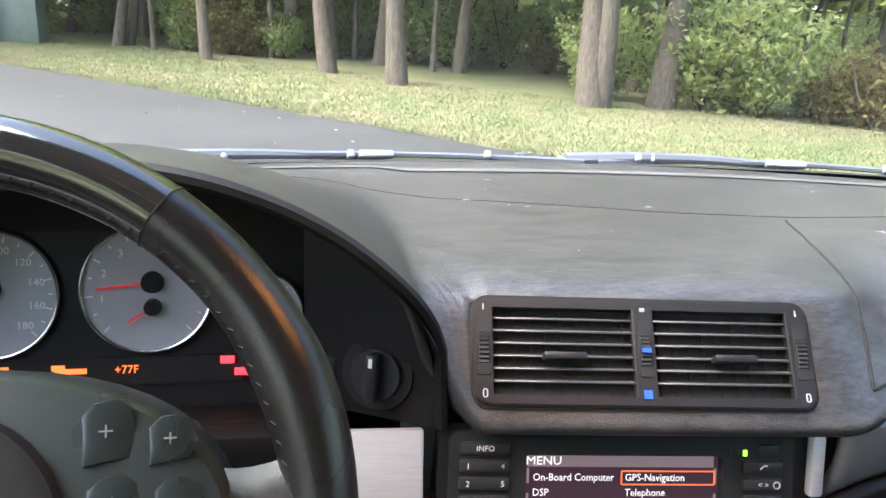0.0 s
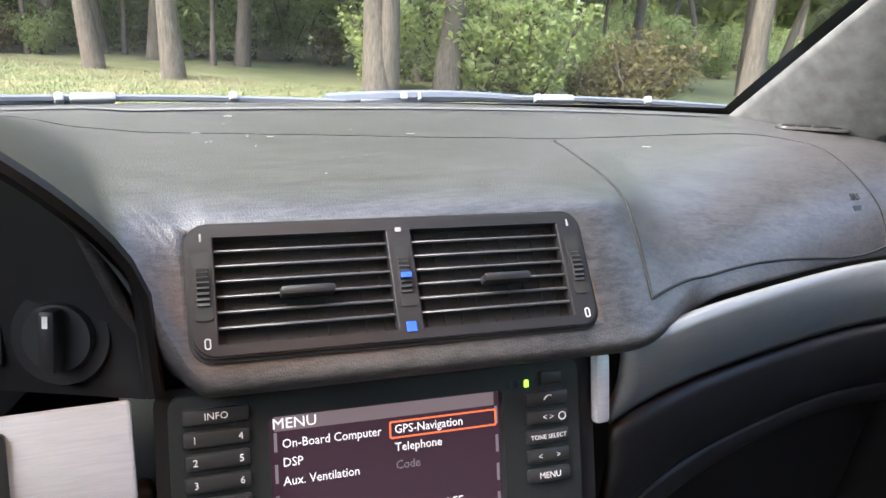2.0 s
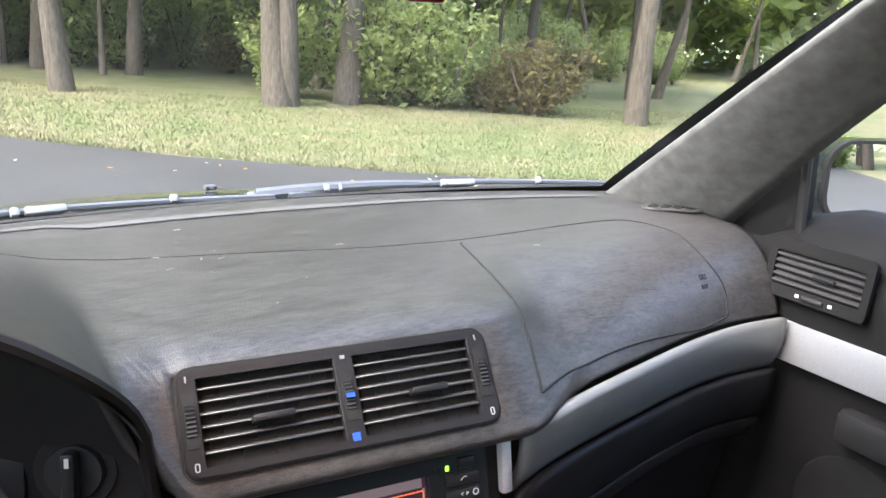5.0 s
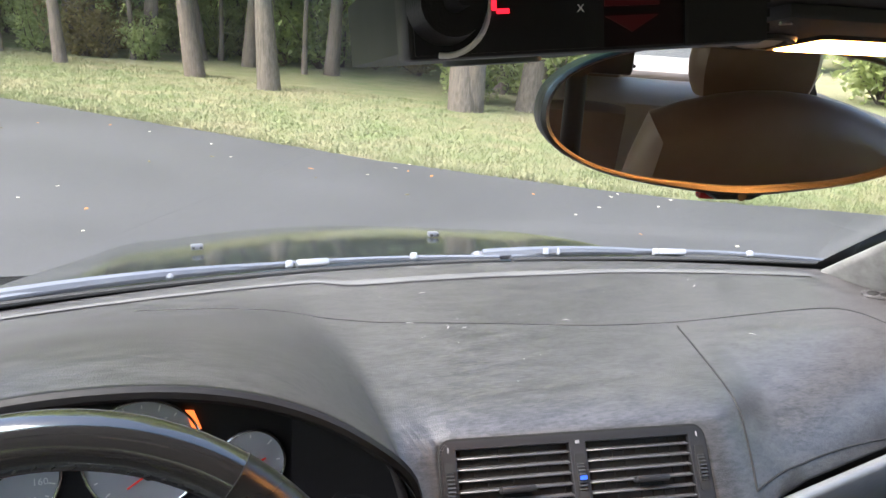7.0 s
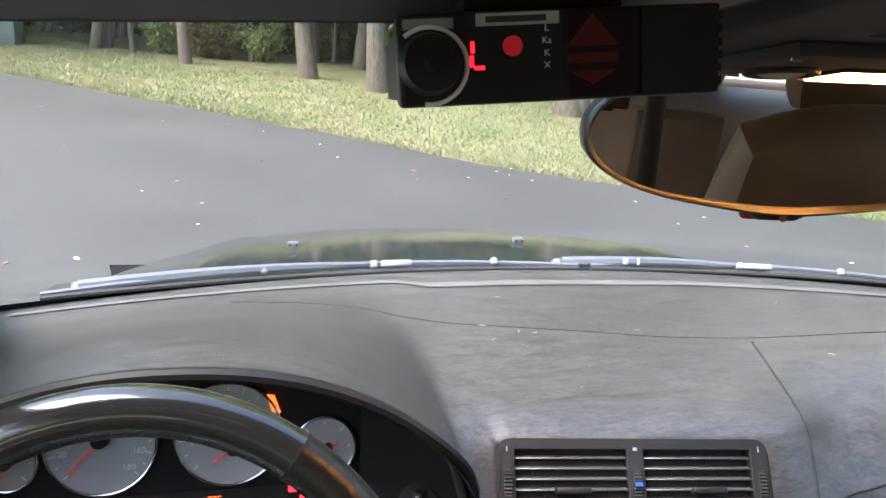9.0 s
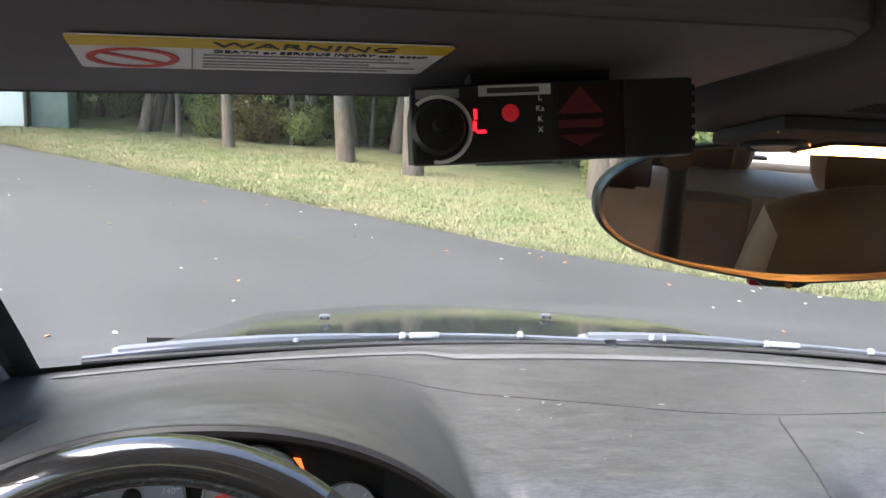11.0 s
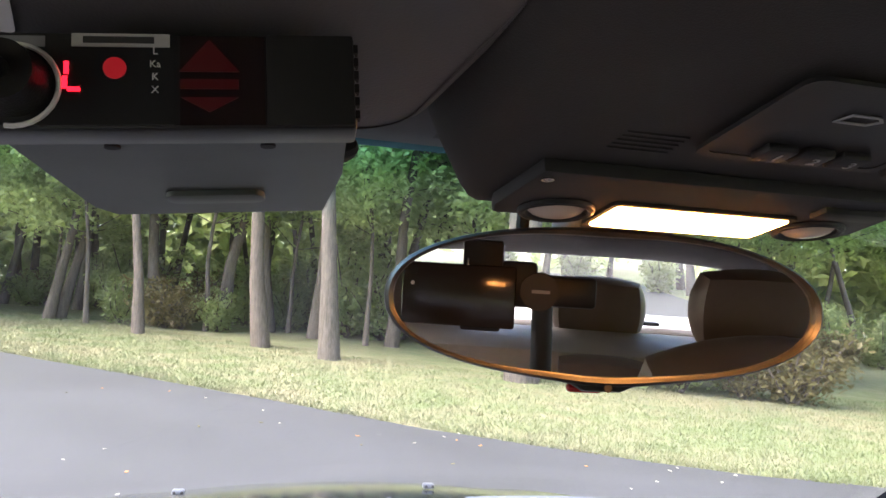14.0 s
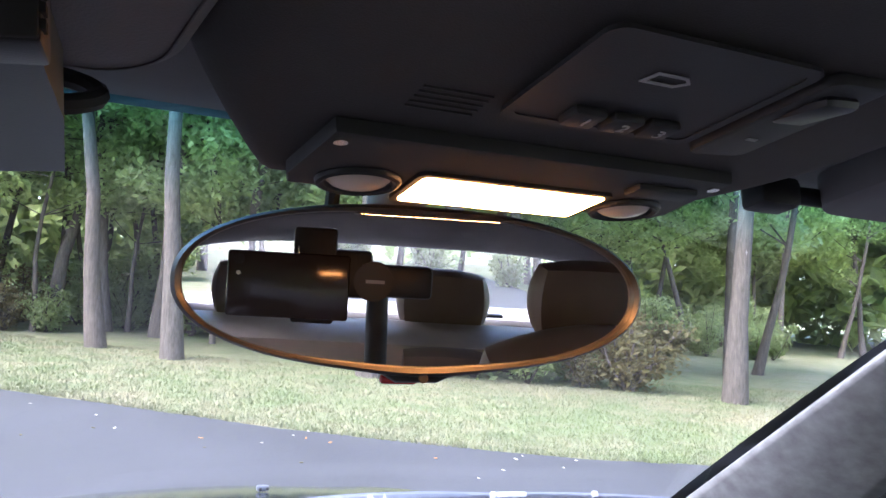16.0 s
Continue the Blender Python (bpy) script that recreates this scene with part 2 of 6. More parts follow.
M_DASH = dash_skin()
M_BLACK = grained("black_plastic", (0.012, 0.012, 0.0125), (0.019, 0.019, 0.020), 0.45, 1400, 0.0002, gloss=0.25)
M_FRAME = grained("vent_plastic", (0.013, 0.0135, 0.015), (0.019, 0.0195, 0.022), 0.40, 2000, 0.00008, gloss=0.3)
M_DEEP = grained("deep_black", (0.006, 0.006, 0.006), (0.009, 0.009, 0.009), 0.8, 900, 0.0)
M_SLAT = grained("slat_plastic", (0.05, 0.05, 0.052), (0.07, 0.07, 0.072), 0.3, 2000, 0.0)
M_PANEL = grained("console_plastic", (0.017, 0.020, 0.021), (0.025, 0.029, 0.030), 0.4, 1800, 0.0001, gloss=0.3)
M_KEY = grained("key_rubber", (0.021, 0.022, 0.0225), (0.030, 0.031, 0.032), 0.38, 1800, 0.0001, gloss=0.35)
M_WHEEL = grained("wheel_leather", (0.016, 0.016, 0.016), (0.028, 0.027, 0.026), 0.12, 900, 0.0001)
wheel_coat = M_WHEEL.node_tree.nodes["Principled BSDF"].inputs
wheel_coat["Coat Weight"].default_value, wheel_coat["Coat Roughness"].default_value = 1.0, 0.04
M_GRIP = grained("wheel_grip_leather", (0.008, 0.0075, 0.0075), (0.014, 0.013, 0.0125), 0.28, 1300, 0.00025)
M_HUB = grained("wheel_hub", (0.024, 0.031, 0.031), (0.036, 0.044, 0.044), 0.27, 1500, 0.0001)
M_HUBKEY = grained("wheel_key_plastic", (0.016, 0.022, 0.022), (0.024, 0.031, 0.031), 0.25, 1500, 0.0)
M_SILVER = brushed("silver_trim", (0.86, 0.87, 0.90), 0.38)
M_DARKTRIM = brushed("titan_trim", (0.27, 0.275, 0.275), 0.36)
M_CHROME = Nodes("satin_chrome", 0.22, 1.0, (0.75, 0.74, 0.72)).mat
M_RUBBER = grained("rubber", (0.012, 0.012, 0.012), (0.02, 0.02, 0.02), 0.7, 500, 0.0)
M_WIPER = grained("wiper_metal", (0.085, 0.093, 0.112), (0.13, 0.14, 0.162), 0.36, 500, 0.0, 0.15)
M_WIPER_LIGHT = grained("wiper_block_plastic", (0.19, 0.203, 0.23), (0.25, 0.263, 0.29), 0.4, 500, 0.0)
M_LINER = grained("headliner_fabric", (0.075, 0.070, 0.073), (0.105, 0.10, 0.104), 0.95, 1200, 0.0006)
M_PILLAR = grained("pillar_fabric", (0.095, 0.097, 0.096), (0.16, 0.163, 0.16), 0.9, 1300, 0.0004, blotch=45)
M_CONSOLE = grained("console_fabric", (0.032, 0.029, 0.029), (0.046, 0.042, 0.042), 0.9, 1200, 0.0004)
M_VISOR = grained("visor_vinyl", (0.085, 0.079, 0.083), (0.115, 0.108, 0.112), 0.7, 900, 0.0003)
M_SOFT = grained("soft_black", (0.012, 0.012, 0.013), (0.019, 0.019, 0.020), 0.65, 1400, 0.0002)
M_SEAT_FRONT = grained("front_seat_leather", (0.135, 0.088, 0.060), (0.19, 0.13, 0.092), 0.42, 500, 0.0004)
M_SEAT = grained("seat_leather", (0.30, 0.235, 0.18), (0.40, 0.32, 0.25), 0.45, 500, 0.0004)
M_SEAT_DARK = grained("dark_leather", (0.03, 0.024, 0.02), (0.05, 0.04, 0.033), 0.5, 500, 0.0004)
M_PAINT = Nodes("body_paint", 0.12, 0.0, (0.012, 0.016, 0.016)).mat
M_LAWN, M_ASPHALT = lawn(), asphalt()
M_BARK = bark((0.045, 0.037, 0.029), (0.165, 0.138, 0.11))
M_BARK_DARK = bark((0.06, 0.047, 0.037), (0.17, 0.137, 0.108))
M_LEAF = leafy("leaf", (0.13, 0.17, 0.065), (0.24, 0.29, 0.11), (0.40, 0.45, 0.19))
M_LEAF_DARK = leafy("leaf_dark", (0.11, 0.14, 0.06), (0.20, 0.235, 0.10), (0.32, 0.36, 0.16))
# distant leaves: greens lightened to paint in the aerial haze
M_LEAF_HAZED = leafy("leaf_far_hazed", (0.16, 0.20, 0.09), (0.27, 0.32, 0.14), (0.42, 0.47, 0.21))
M_LEAF_DRY = leafy("leaf_dry", (0.08, 0.075, 0.03), (0.13, 0.12, 0.05), (0.2, 0.16, 0.08))
M_GLASS, M_CLEAR = windscreen_glass(True), windscreen_glass(False)
M_MIRROR = Nodes("mirror_silver", 0.0, 1.0, (0.8, 0.8, 0.8)).mat
M_WHITE = Nodes("white_print", 0.6, 0, (0.84, 0.83, 0.81)).mat
M_GREY_PRINT = Nodes("grey_print", 0.6, 0, (0.25, 0.25, 0.26)).mat
M_BLUE = glow("blue_mark", (0.05, 0.15, 0.9), 0.35, (0.02, 0.08, 0.6))
M_RED = glow("red_light", (1.0, 0.02, 0.03), 5.0)
M_AMBER = glow("amber_light", (1.0, 0.16, 0.03), 2.2)
M_GREEN = glow("green_light", (0.3, 1.0, 0.05), 2.5)
M_LAMP = glow("lamp_glow", (1.0, 0.40, 0.09), 90.0, (0.8, 0.7, 0.5))


# ---- ground ----
def ground_z(x, y):
    return 0.05 - (0.034 * x if x > 0 else 0.012 * x) * smooth01(1.5, 5, y) + 0.012 * max(0.0, y - 16) * 0.6


def lawn_edge(x):
    return 8.3 - 1.05 * x + (0.08 * x * x if 0 < x < 6 else 0.0 if x <= 0 else 2.88 + 0.95 * (x - 6))


bm = bmesh.new()


def ground_point(u, v):
    a, b = 2 * u - 1, 2 * v - 1
    x, y = 30 * a + 400 * a ** 5, 30 * b + 400 * b ** 5
    return (x, y, ground_z(max(-30, min(30, x)), max(-30, min(40, y))))


grid(bm, ground_point, 120, 120)
tagged(part("ground", bm, M_LAWN, label="mown lawn with dry straw-coloured patches"), category="lawn", kind="structure")

bm = bmesh.new()


def drive_point(u, v):
    x = -16 + 40 * u
    far = lawn_edge(x) + 0.05 * math.sin(x * 3.1) + 0.03 * math.sin(x * 7.7)
    y = lerp(-40 if -3.5 < x < 4.5 else -3.0, far, v)
    return (x, y, ground_z(x, y) + 0.02 - (0.018 if v > 0.985 else 0))


grid(bm, drive_point, 160, 60)
tagged(part("driveway", bm, M_ASPHALT, label="grey asphalt driveway beside the lawn"), category="driveway", kind="structure")


# ---- windscreen, pillars, roof ----
def glass_point(x, s, out=0.0):
    """x: across at the base, from -0.66 to 0.66; s: 0 at the base, 1 at the roof."""
    b = Vector((x, 1.065 - 0.25 * x * x, 0.962))
    t = Vector((0.83 * x, 0.455 - 0.2 * x * x, 1.352))
    p = b.lerp(t, s)
    bow = 0.03 * s * (1 - s)
    return p + Vector((0, 0.55, 0.83)) * (bow + out)


screen = thing("windscreen", "clear car windscreen with a blue-green shade band along the top", "windscreen", kind="structure")
bm = bmesh.new()
grid(bm, lambda u, v: glass_point(lerp(-0.68, 0.68, u), lerp(-0.06, 1.02, v)), 24, 14)
pane = part("pane", bm, M_GLASS, screen)
pane.visible_shadow = False
bm = bmesh.new()
for side in (-1, 1):
    grid(bm, lambda u, v: glass_point(side * lerp(0.645, 0.70, u), lerp(-0.06, 1.02, v), 0.004), 2, 14)
grid(bm, lambda u, v: glass_point(lerp(-0.7, 0.7, u), lerp(-0.08, 0.018, v), -0.003), 24, 2)
part("edge_band", bm, M_DEEP, screen, "black ceramic band round the glass")


def pillar_point(side, u, s):
    g = Vector((0.648, 0.957, 0.955)).lerp(Vector((0.535, 0.385, 1.352)), s)
    i = Vector((0.742, 0.842 if side > 0 else 0.90, 0.92)).lerp(Vector((0.61, 0.30, 1.36)), s)
    p = g.lerp(i, u)
    p += Vector((-0.6, -0.35, 0.45)) * 0.035 * math.sin(math.pi * u) + Vector((0, -0.02, -0.02)) * u * (1 - s) ** 3
    return Vector((p.x * side - (0.035 if side < 0 else 0.0), p.y, p.z))


for side, nm in ((-1, "pillar_left"), (1, "pillar_right")):
    bm = bmesh.new()
    grid(bm, lambda u, v: pillar_point(side, u, lerp(-0.1, 1.05, v)), 10, 20)
    ob = part(nm, bm, M_PILLAR, label="windscreen pillar covered in mottled grey fabric")
    tagged(ob, category="pillar", kind="structure")
    m = ob.modifiers.new("thickness", "SOLIDIFY")
    m.thickness, m.offset = 0.012, -1

# roof lining with a rolled front edge and a raised middle
bm = bmesh.new()


def roof_point(u, v):
    x = lerp(-0.62, 0.62, u)
    y = lerp(0.47, -1.35, v)
    z = 1.352 + 0.03 * smooth01(0.0, 0.2, v) - 0.10 * smooth01(0.75, 1, v) - 0.05 * (abs(x) / 0.62) ** 4
    return (x * (1 - 0.02 * v), y - 0.2 * x * x * (1 - v), z)


grid(bm, roof_point, 30, 40)
roof = part("ceiling", bm, M_LINER, label="dark charcoal fabric headliner")
tagged(roof, category="headliner", kind="structure")
m = roof.modifiers.new("thickness", "SOLIDIFY")
m.thickness, m.offset = 0.03, 1


# ---- dashboard ----
def hood_z(x):
    u = min(1.0, abs(x + 0.39) / 0.256)
    return 0.90 + 0.158 * (1 - u ** 2.2) ** 0.6


def back_y(x):
    return 1.05 - 0.23 * x * x


def vent_profile(s):
    """y, z of the middle of the dash, from the back edge (0) to the lip under the vents (1)."""
    if s < 0.5:
        k = s / 0.5
        return lerp(1.05, 0.70, k), 0.968 - 0.006 * k - 0.009 * k ** 3
    if s < 0.68:
        k = (s - 0.5) / 0.18
        return 0.70 - 0.076 * math.sin(k * 1.35) / math.sin(1.35), 0.953 - 0.0165 * k ** 1.9
    k = (s - 0.68) / 0.24
    if k < 1:
        return lerp(0.624, 0.566, k), lerp(0.9365, 0.858, k)
    a = min(1.0, k - 1) / 0.34 * math.pi / 2
    return 0.566 + 0.030 * (1 - math.cos(a)) - 0.003 * math.sin(2 * a), 0.858 - 0.017 * math.sin(a)


def side_profile(x, s):
    """y, z of the passenger's side."""
    k0 = (x - 0.18) / 0.5
    front = 0.576 + 0.075 * smooth01(0.0, 0.9, k0)
    drop = 0.957 - (0.845 + 0.030 * (1 - math.exp(-8 * max(0, k0))) - 0.028 * k0)
    if s < 0.4:
        k = s / 0.4
        return lerp(1.05, 0.80, k), 0.968 - 0.008 * k - 0.003 * k * k
    k = (s - 0.4) / 0.6
    a = k * radians(72)
    c = (math.sin(a) / math.sin(radians(72)), (1 - math.cos(a)) / (1 - math.cos(radians(72))))
    return lerp(0.80, front, c[0]), 0.957 - drop * c[1]


def vent_z(y):
    """Height of the middle of the dash at y."""
    if y >= 0.70:
        k = (1.05 - y) / 0.35
        return 0.968 - 0.006 * k - 0.009 * k ** 3
    if y >= 0.624:
        return 0.953 - 0.0165 * ((0.70 - y) / 0.076) ** 1.9
    return 0.9365 - (0.624 - y) * 1.353


def hood_profile(x, s):
    top = hood_z(x)
    low = 1 - smooth01(0.90, 1.0, top)
    y = lerp(1.05, 0.565 + 0.035 * low, s)
    z = 0.968 + (top - 0.968) * smooth01(0.0, 0.92 + 0.08 * low, s) ** lerp(1.25, 4.0, low)
    b = vent_z(y)
    return y, 0.5 * (z + b + math.sqrt((z - b) ** 2 + (0.012 * s * (1 - s)) ** 2))


def dash_point(x, s):
    yv, zv = vent_profile(s)
    under_lip = zv - vent_z(yv) if s > 0.92 else 0.0
    yv -= 0.110 * (max(-0.12, min(0.20, x)) - 0.027) * smooth01(0.3, 0.66, s)
    wp = smooth01(0.175, 0.30, x)
    if wp > 0:
        ys, zs = side_profile(x, s)
        yv, zv = lerp(yv, ys, wp), lerp(zv, zs, wp)
    wh = 1 - smooth01(-0.165, -0.102, x)
    if wh > 0:
        yh, zh = hood_profile(max(-0.645, min(x, -0.137)), s)
        hx = max(-0.645, min(x, -0.137))
        front = 0.565 + 0.035 * (1 - smooth01(0.90, 1.0, hood_z(hx)))
        shift = 0.110 * (max(-0.12, min(0.20, x)) - 0.027) * smooth01(0.3, 0.66, s)
        yv = lerp(yv, yh, wh)
        zh = hood_profile(hx, min(1.0, (1.05 - yv) / (1.05 - front)))[1]
        zv = lerp(vent_z(yv + shift) + under_lip, zh, wh)
    yv -= 0.23 * x * x * (1 - s) ** 1.5
    zv -= 0.010 * (x / 0.65) ** 2 * (1 - s)
    return Vector((x, yv, zv))


vent_m = plane_at((0.0256, 0.5987, 0.9027), (1, -0.110, -0.006), (0.0, 0.743, 1.0))
W, Hh = 0.268, 0.084

dash = thing("dashboard", "black leather-grain dashboard worn grey on top, rounded over the instruments", "dashboard")
bm = bmesh.new()
grid(bm, lambda u, v: dash_point(lerp(-0.70, 0.69, u), v), 180, 90)
inv = vent_m.inverted()
gone = [f for f in bm.faces for p in (inv @ f.calc_center_median(),) if abs(p.x) < W / 2 - 0.003 and abs(p.y) < Hh / 2 - 0.003 and abs(p.z) < 0.03]
bmesh.ops.delete(bm, geom=gone, context="FACES")
for f in bm.faces:
    if f.calc_center_median().z > 0.9 and f.normal.z < 0:
        f.normal_flip()
skin = part("top_skin", bm, M_DASH, dash)
m = skin.modifiers.new("thickness", "SOLIDIFY")
m.thickness, m.offset = 0.008, -1


def dash_normal(x, s):
    a = dash_point(x + 0.004, s) - dash_point(x - 0.004, s)
    b = dash_point(x, min(1, s + 0.01)) - dash_point(x, max(0, s - 0.01))
    n = a.cross(b).normalized()
    return n if n.z > 0 else -n


def seam(pts, name, r=0.0016):
    """A fine dark groove line lying on the dash: pts of x, s."""
    bm = bmesh.new()
    tube(bm, [dash_point(x, s) + dash_normal(x, s) * 0.0002 for x, s in pts], r, 6)
    return part(name, bm, M_DEEP, dash)


def s_at_y(x, y):
    lo, hi = 0.0, 0.92 if x < 0.26 else 1.0
    for _ in range(30):
        mid = (lo + hi) / 2
        if dash_point(x, mid).y > y:
            lo = mid
        else:
            hi = mid
    return lo


def s_at_z(x, z):
    lo, hi = 0.4, 1.0
    for _ in range(30):
        mid = (lo + hi) / 2
        if dash_point(x, mid).z > z:
            lo = mid
        else:
            hi = mid
    return lo


def curve_through(knots, n=12):
    """A smooth line through a few knots."""
    k = [knots[0]] + list(knots) + [knots[-1]]
    out = []
    for p0, p1, p2, p3 in zip(k, k[1:], k[2:], k[3:]):
        for i in range(n):
            t = i / n
            out.append(tuple(0.5 * (2 * b + (c - a) * t + (2 * a - 5 * b + 4 * c - d) * t * t + (3 * b - a - 3 * c + d) * t ** 3) for a, b, c, d in zip(p0, p1, p2, p3)))
    return out + [tuple(knots[-1])]


# the long seam across the top, and the airbag cover's outline
for nm, width, knots in (
        ("seam", 0.0006, ((-0.37, 0.935), (-0.15, 0.877), (0.03, 0.838), (0.174, 0.808), (0.30, 0.808), (0.42, 0.813))),
        ("airbag_edge", 0.0012, ((0.264, 0.795), (0.259, 0.782), (0.2335, 0.68), (0.2215, 0.622), (0.2135, 0.587), (0.209, 0.568))),
        ("airbag_edge", 0.0013, ((0.209, 0.568), (0.27, 0.591), (0.34, 0.607), (0.452, 0.629), (0.582, 0.652))),
        ("airbag_edge", 0.0009, ((0.582, 0.652), (0.587, 0.668), (0.573, 0.70), (0.566, 0.75), (0.555, 0.79), (0.52, 0.812), (0.42, 0.813)))):
    seam([(x, s_at_y(x, y)) for x, y in curve_through(knots)], nm, width)
c = dash_point(0.553, s_at_y(0.553, 0.672))
srs_m = plane_at(c + dash_normal(0.553, s_at_y(0.553, 0.672)) * 0.0002, (1, 0.12, -0.05), (0, 0.55, 0.8))
words("SRS", 0.011, srs_m @ pose(0, 0.006, 0), M_DEEP, dash, "embossed_lettering")
bm = bmesh.new()
box(bm, (0.021, 0.0055, 0.0004), srs_m @ pose(0.001, -0.006, 0))
part("embossed_bar", bm, M_FRAME, dash)

# defroster lip near the glass
bm = bmesh.new()
grid(bm, lambda u, v: dash_point(lerp(-0.62, 0.6, u), lerp(0.066, 0.092, v)) + Vector((0, 0, 0.0016)), 60, 2)
part("defroster_lip", bm, grained("defroster_plastic", (0.07, 0.07, 0.07), (0.095, 0.095, 0.095), 0.5, 900, 0.0), dash, "smooth strip of the defroster outlet")

# side defroster grille by the right pillar
bm = bmesh.new()
c = dash_point(0.655, s_at_y(0.655, 0.825))
mm = plane_at(c + Vector((0, 0, 0.002)), (0.8, -0.6, 0), (0.6, 0.8, 0))
slab(bm, rounded(0.085, 0.03, 0.012), 0.003, mm, 0.001)
grille = part("side_grille", bm, M_DASH, dash, "small defroster grille with dark slots")
for k in range(4):
    bm = bmesh.new()
    slab(bm, rounded(0.013, 0.022, 0.0055), 0.0012, mm @ pose(-0.027 + 0.018 * k, 0, 0.0028, 0, 0, -35))
    part("slot", bm, M_DEEP, grille)

# lint and a few pale fibres lying on the skin
rng = random.Random(77)
M_LINT = Nodes("lint", 0.9, 0, (0.42, 0.41, 0.40)).mat
for k in range(26):
    x, y = rng.uniform(-0.10, 0.54), rng.uniform(0.70, 0.95)
    s0 = s_at_y(x, y)
    if abs(x - 0.26) < 0.02:
        continue
    p, nrm, a, ln = dash_point(x, s0), dash_normal(x, s0), rng.uniform(0, 3.1), rng.choice((0.0006, 0.0008, 0.001, 0.0045))
    t = thing("lint_fibre", "tiny pale fibre of lint on the dashboard", "lint", group="lint on the dashboard")
    bm = bmesh.new()
    tube(bm, [p + nrm * 0.0006 + Vector((math.cos(a + 0.5 * j), math.sin(a + 0.5 * j), 0)) * ln * (j - 1) for j in range(3)], 0.00028, 5)
    part("fibre", bm, M_LINT, t)

# lower face of the dash under the lip, behind the panels
bm = bmesh.new()
grid(bm, lambda u, v: Vector((lerp(-0.13, 0.69, u), lerp(0.63, 0.70, v) + 0.03 * u, lerp(0.862, 0.45, v))), 10, 4)
part("lower_face", bm, M_BLACK, dash)

# rolled edge of the hood over the instruments, and its dark inside
bm = bmesh.new()
hp = [(x, 0.565 + 0.035 * (1 - smooth01(0.90, 1.0, hood_z(x))), hood_z(x)) for x in (lerp(-0.644, -0.136, i / 60) for i in range(61))]
hp = [(-0.646, 0.60, 0.80)] + hp + [(-0.132, 0.60, 0.85)]
tube(bm, [(x, y + 0.003, z - 0.004) for x, y, z in hp], 0.006, 8)
part("hood_edge", bm, M_BLACK, dash)
bm = bmesh.new()
grid(bm, lambda u, v: Vector((lerp(-0.640, -0.142, u), lerp(0.57, 0.70, v), lerp(hood_z(lerp(-0.640, -0.142, u)) - 0.010, dash_point(lerp(-0.640, -0.142, u), s_at_y(lerp(-0.640, -0.142, u), 0.70)).z - 0.03, v))), 60, 4)
grid(bm, lambda u, v: Vector((lerp(-0.66, -0.15, u), 0.705, lerp(0.72, dash_point(lerp(-0.66, -0.15, u), s_at_y(lerp(-0.66, -0.15, u), 0.70)).z - 0.03, v))), 30, 4)
part("hood_inside", bm, M_BLACK, dash)

# angled panel with the light switch
bm = bmesh.new()
grid(bm, lambda u, v: Vector((lerp(-0.235, -0.137, u), lerp(0.658, 0.606, u), lerp(0.842, dash_point(lerp(-0.235, -0.139, u), s_at_y(lerp(-0.235, -0.139, u), lerp(0.658, 0.606, u))).z - 0.012, v))), 12, 10)
part("switch_panel", bm, M_BLACK, dash)

# silver strip in front of the driver
strip_m = plane_at((-0.191, 0.598, 0.816), (1, -0.05, 0), (0, 0.25, 1))
bm = bmesh.new()
slab(bm, rounded(0.090, 0.060, 0.003), 0.006, strip_m, 0.002)
silver = part("silver_strip", bm, M_SILVER, dash, "brushed silver trim strip")
bm = bmesh.new()
slab(bm, rounded(0.019, 0.042, 0.003), 0.004, strip_m @ pose(-0.030, 0.001, 0.0055), 0.001)
small = part("switch", bm, M_KEY, silver, "small black switch in the trim")
bm = bmesh.new()
box(bm, (0.009, 0.0045, 0.0004), strip_m @ pose(-0.030, -0.003, 0.0097))
part("switch_mark", bm, M_GREY_PRINT, small)
bm = bmesh.new()
box(bm, (0.50, 0.02, 0.22), pose(-0.385, 0.618, 0.678, 8), 0.006)
box(bm, (0.40, 0.02, 0.06), pose(-0.438, 0.618, 0.815, 8), 0.006)
part("knee_panel", bm, M_BLACK, dash)


# passenger's curved trim bands
def band(name, z_top, z_bot, y_out, mat, label, x0=0.185, x1=0.682):
    bm = bmesh.new()

    def fn(u, v):
        x = lerp(x0, x1, u)
        k = (x - 0.18) / 0.5
        y = 0.567 + 0.075 * smooth01(0.0, 0.9, k) - y_out
        z = lerp(z_top(k), z_bot(k), v)
        return Vector((x, y - 0.006 * math.sin(math.pi * v) + 0.012 * v, z))
    grid(bm, fn, 40, 8)
    ob = part(name, bm, mat, dash, label)
    mo = ob.modifiers.new("thickness", "SOLIDIFY")
    mo.thickness, mo.offset = 0.01, 0
    return ob


band("trim_band", lambda k: 0.845 + 0.030 * (1 - math.exp(-8 * k)) - 0.028 * k, lambda k: 0.778 + 0.038 * (1 - math.exp(-9 * k)) - 0.040 * k, 0.004, M_DARKTRIM, "satin dark titanium trim band")
band("glovebox_lid", lambda k: 0.7755 + 0.038 * (1 - math.exp(-9 * k)) - 0.040 * k, lambda k: 0.66 + 0.085 * (1 - math.exp(-9 * k)) - 0.045 * k, 0.0, M_BLACK, "black grained glovebox lid")
band("lower_lip", lambda k: 0.656 + 0.085 * (1 - math.exp(-9 * k)) - 0.045 * k, lambda k: 0.60 + 0.12 * (1 - math.exp(-7 * k)) - 0.05 * k, -0.012, M_BLACK, "")
bm = bmesh.new()
box(bm, (0.012, 0.010, 0.052), pose(0.169, 0.566, 0.815, -10, 0, 0), 0.003)
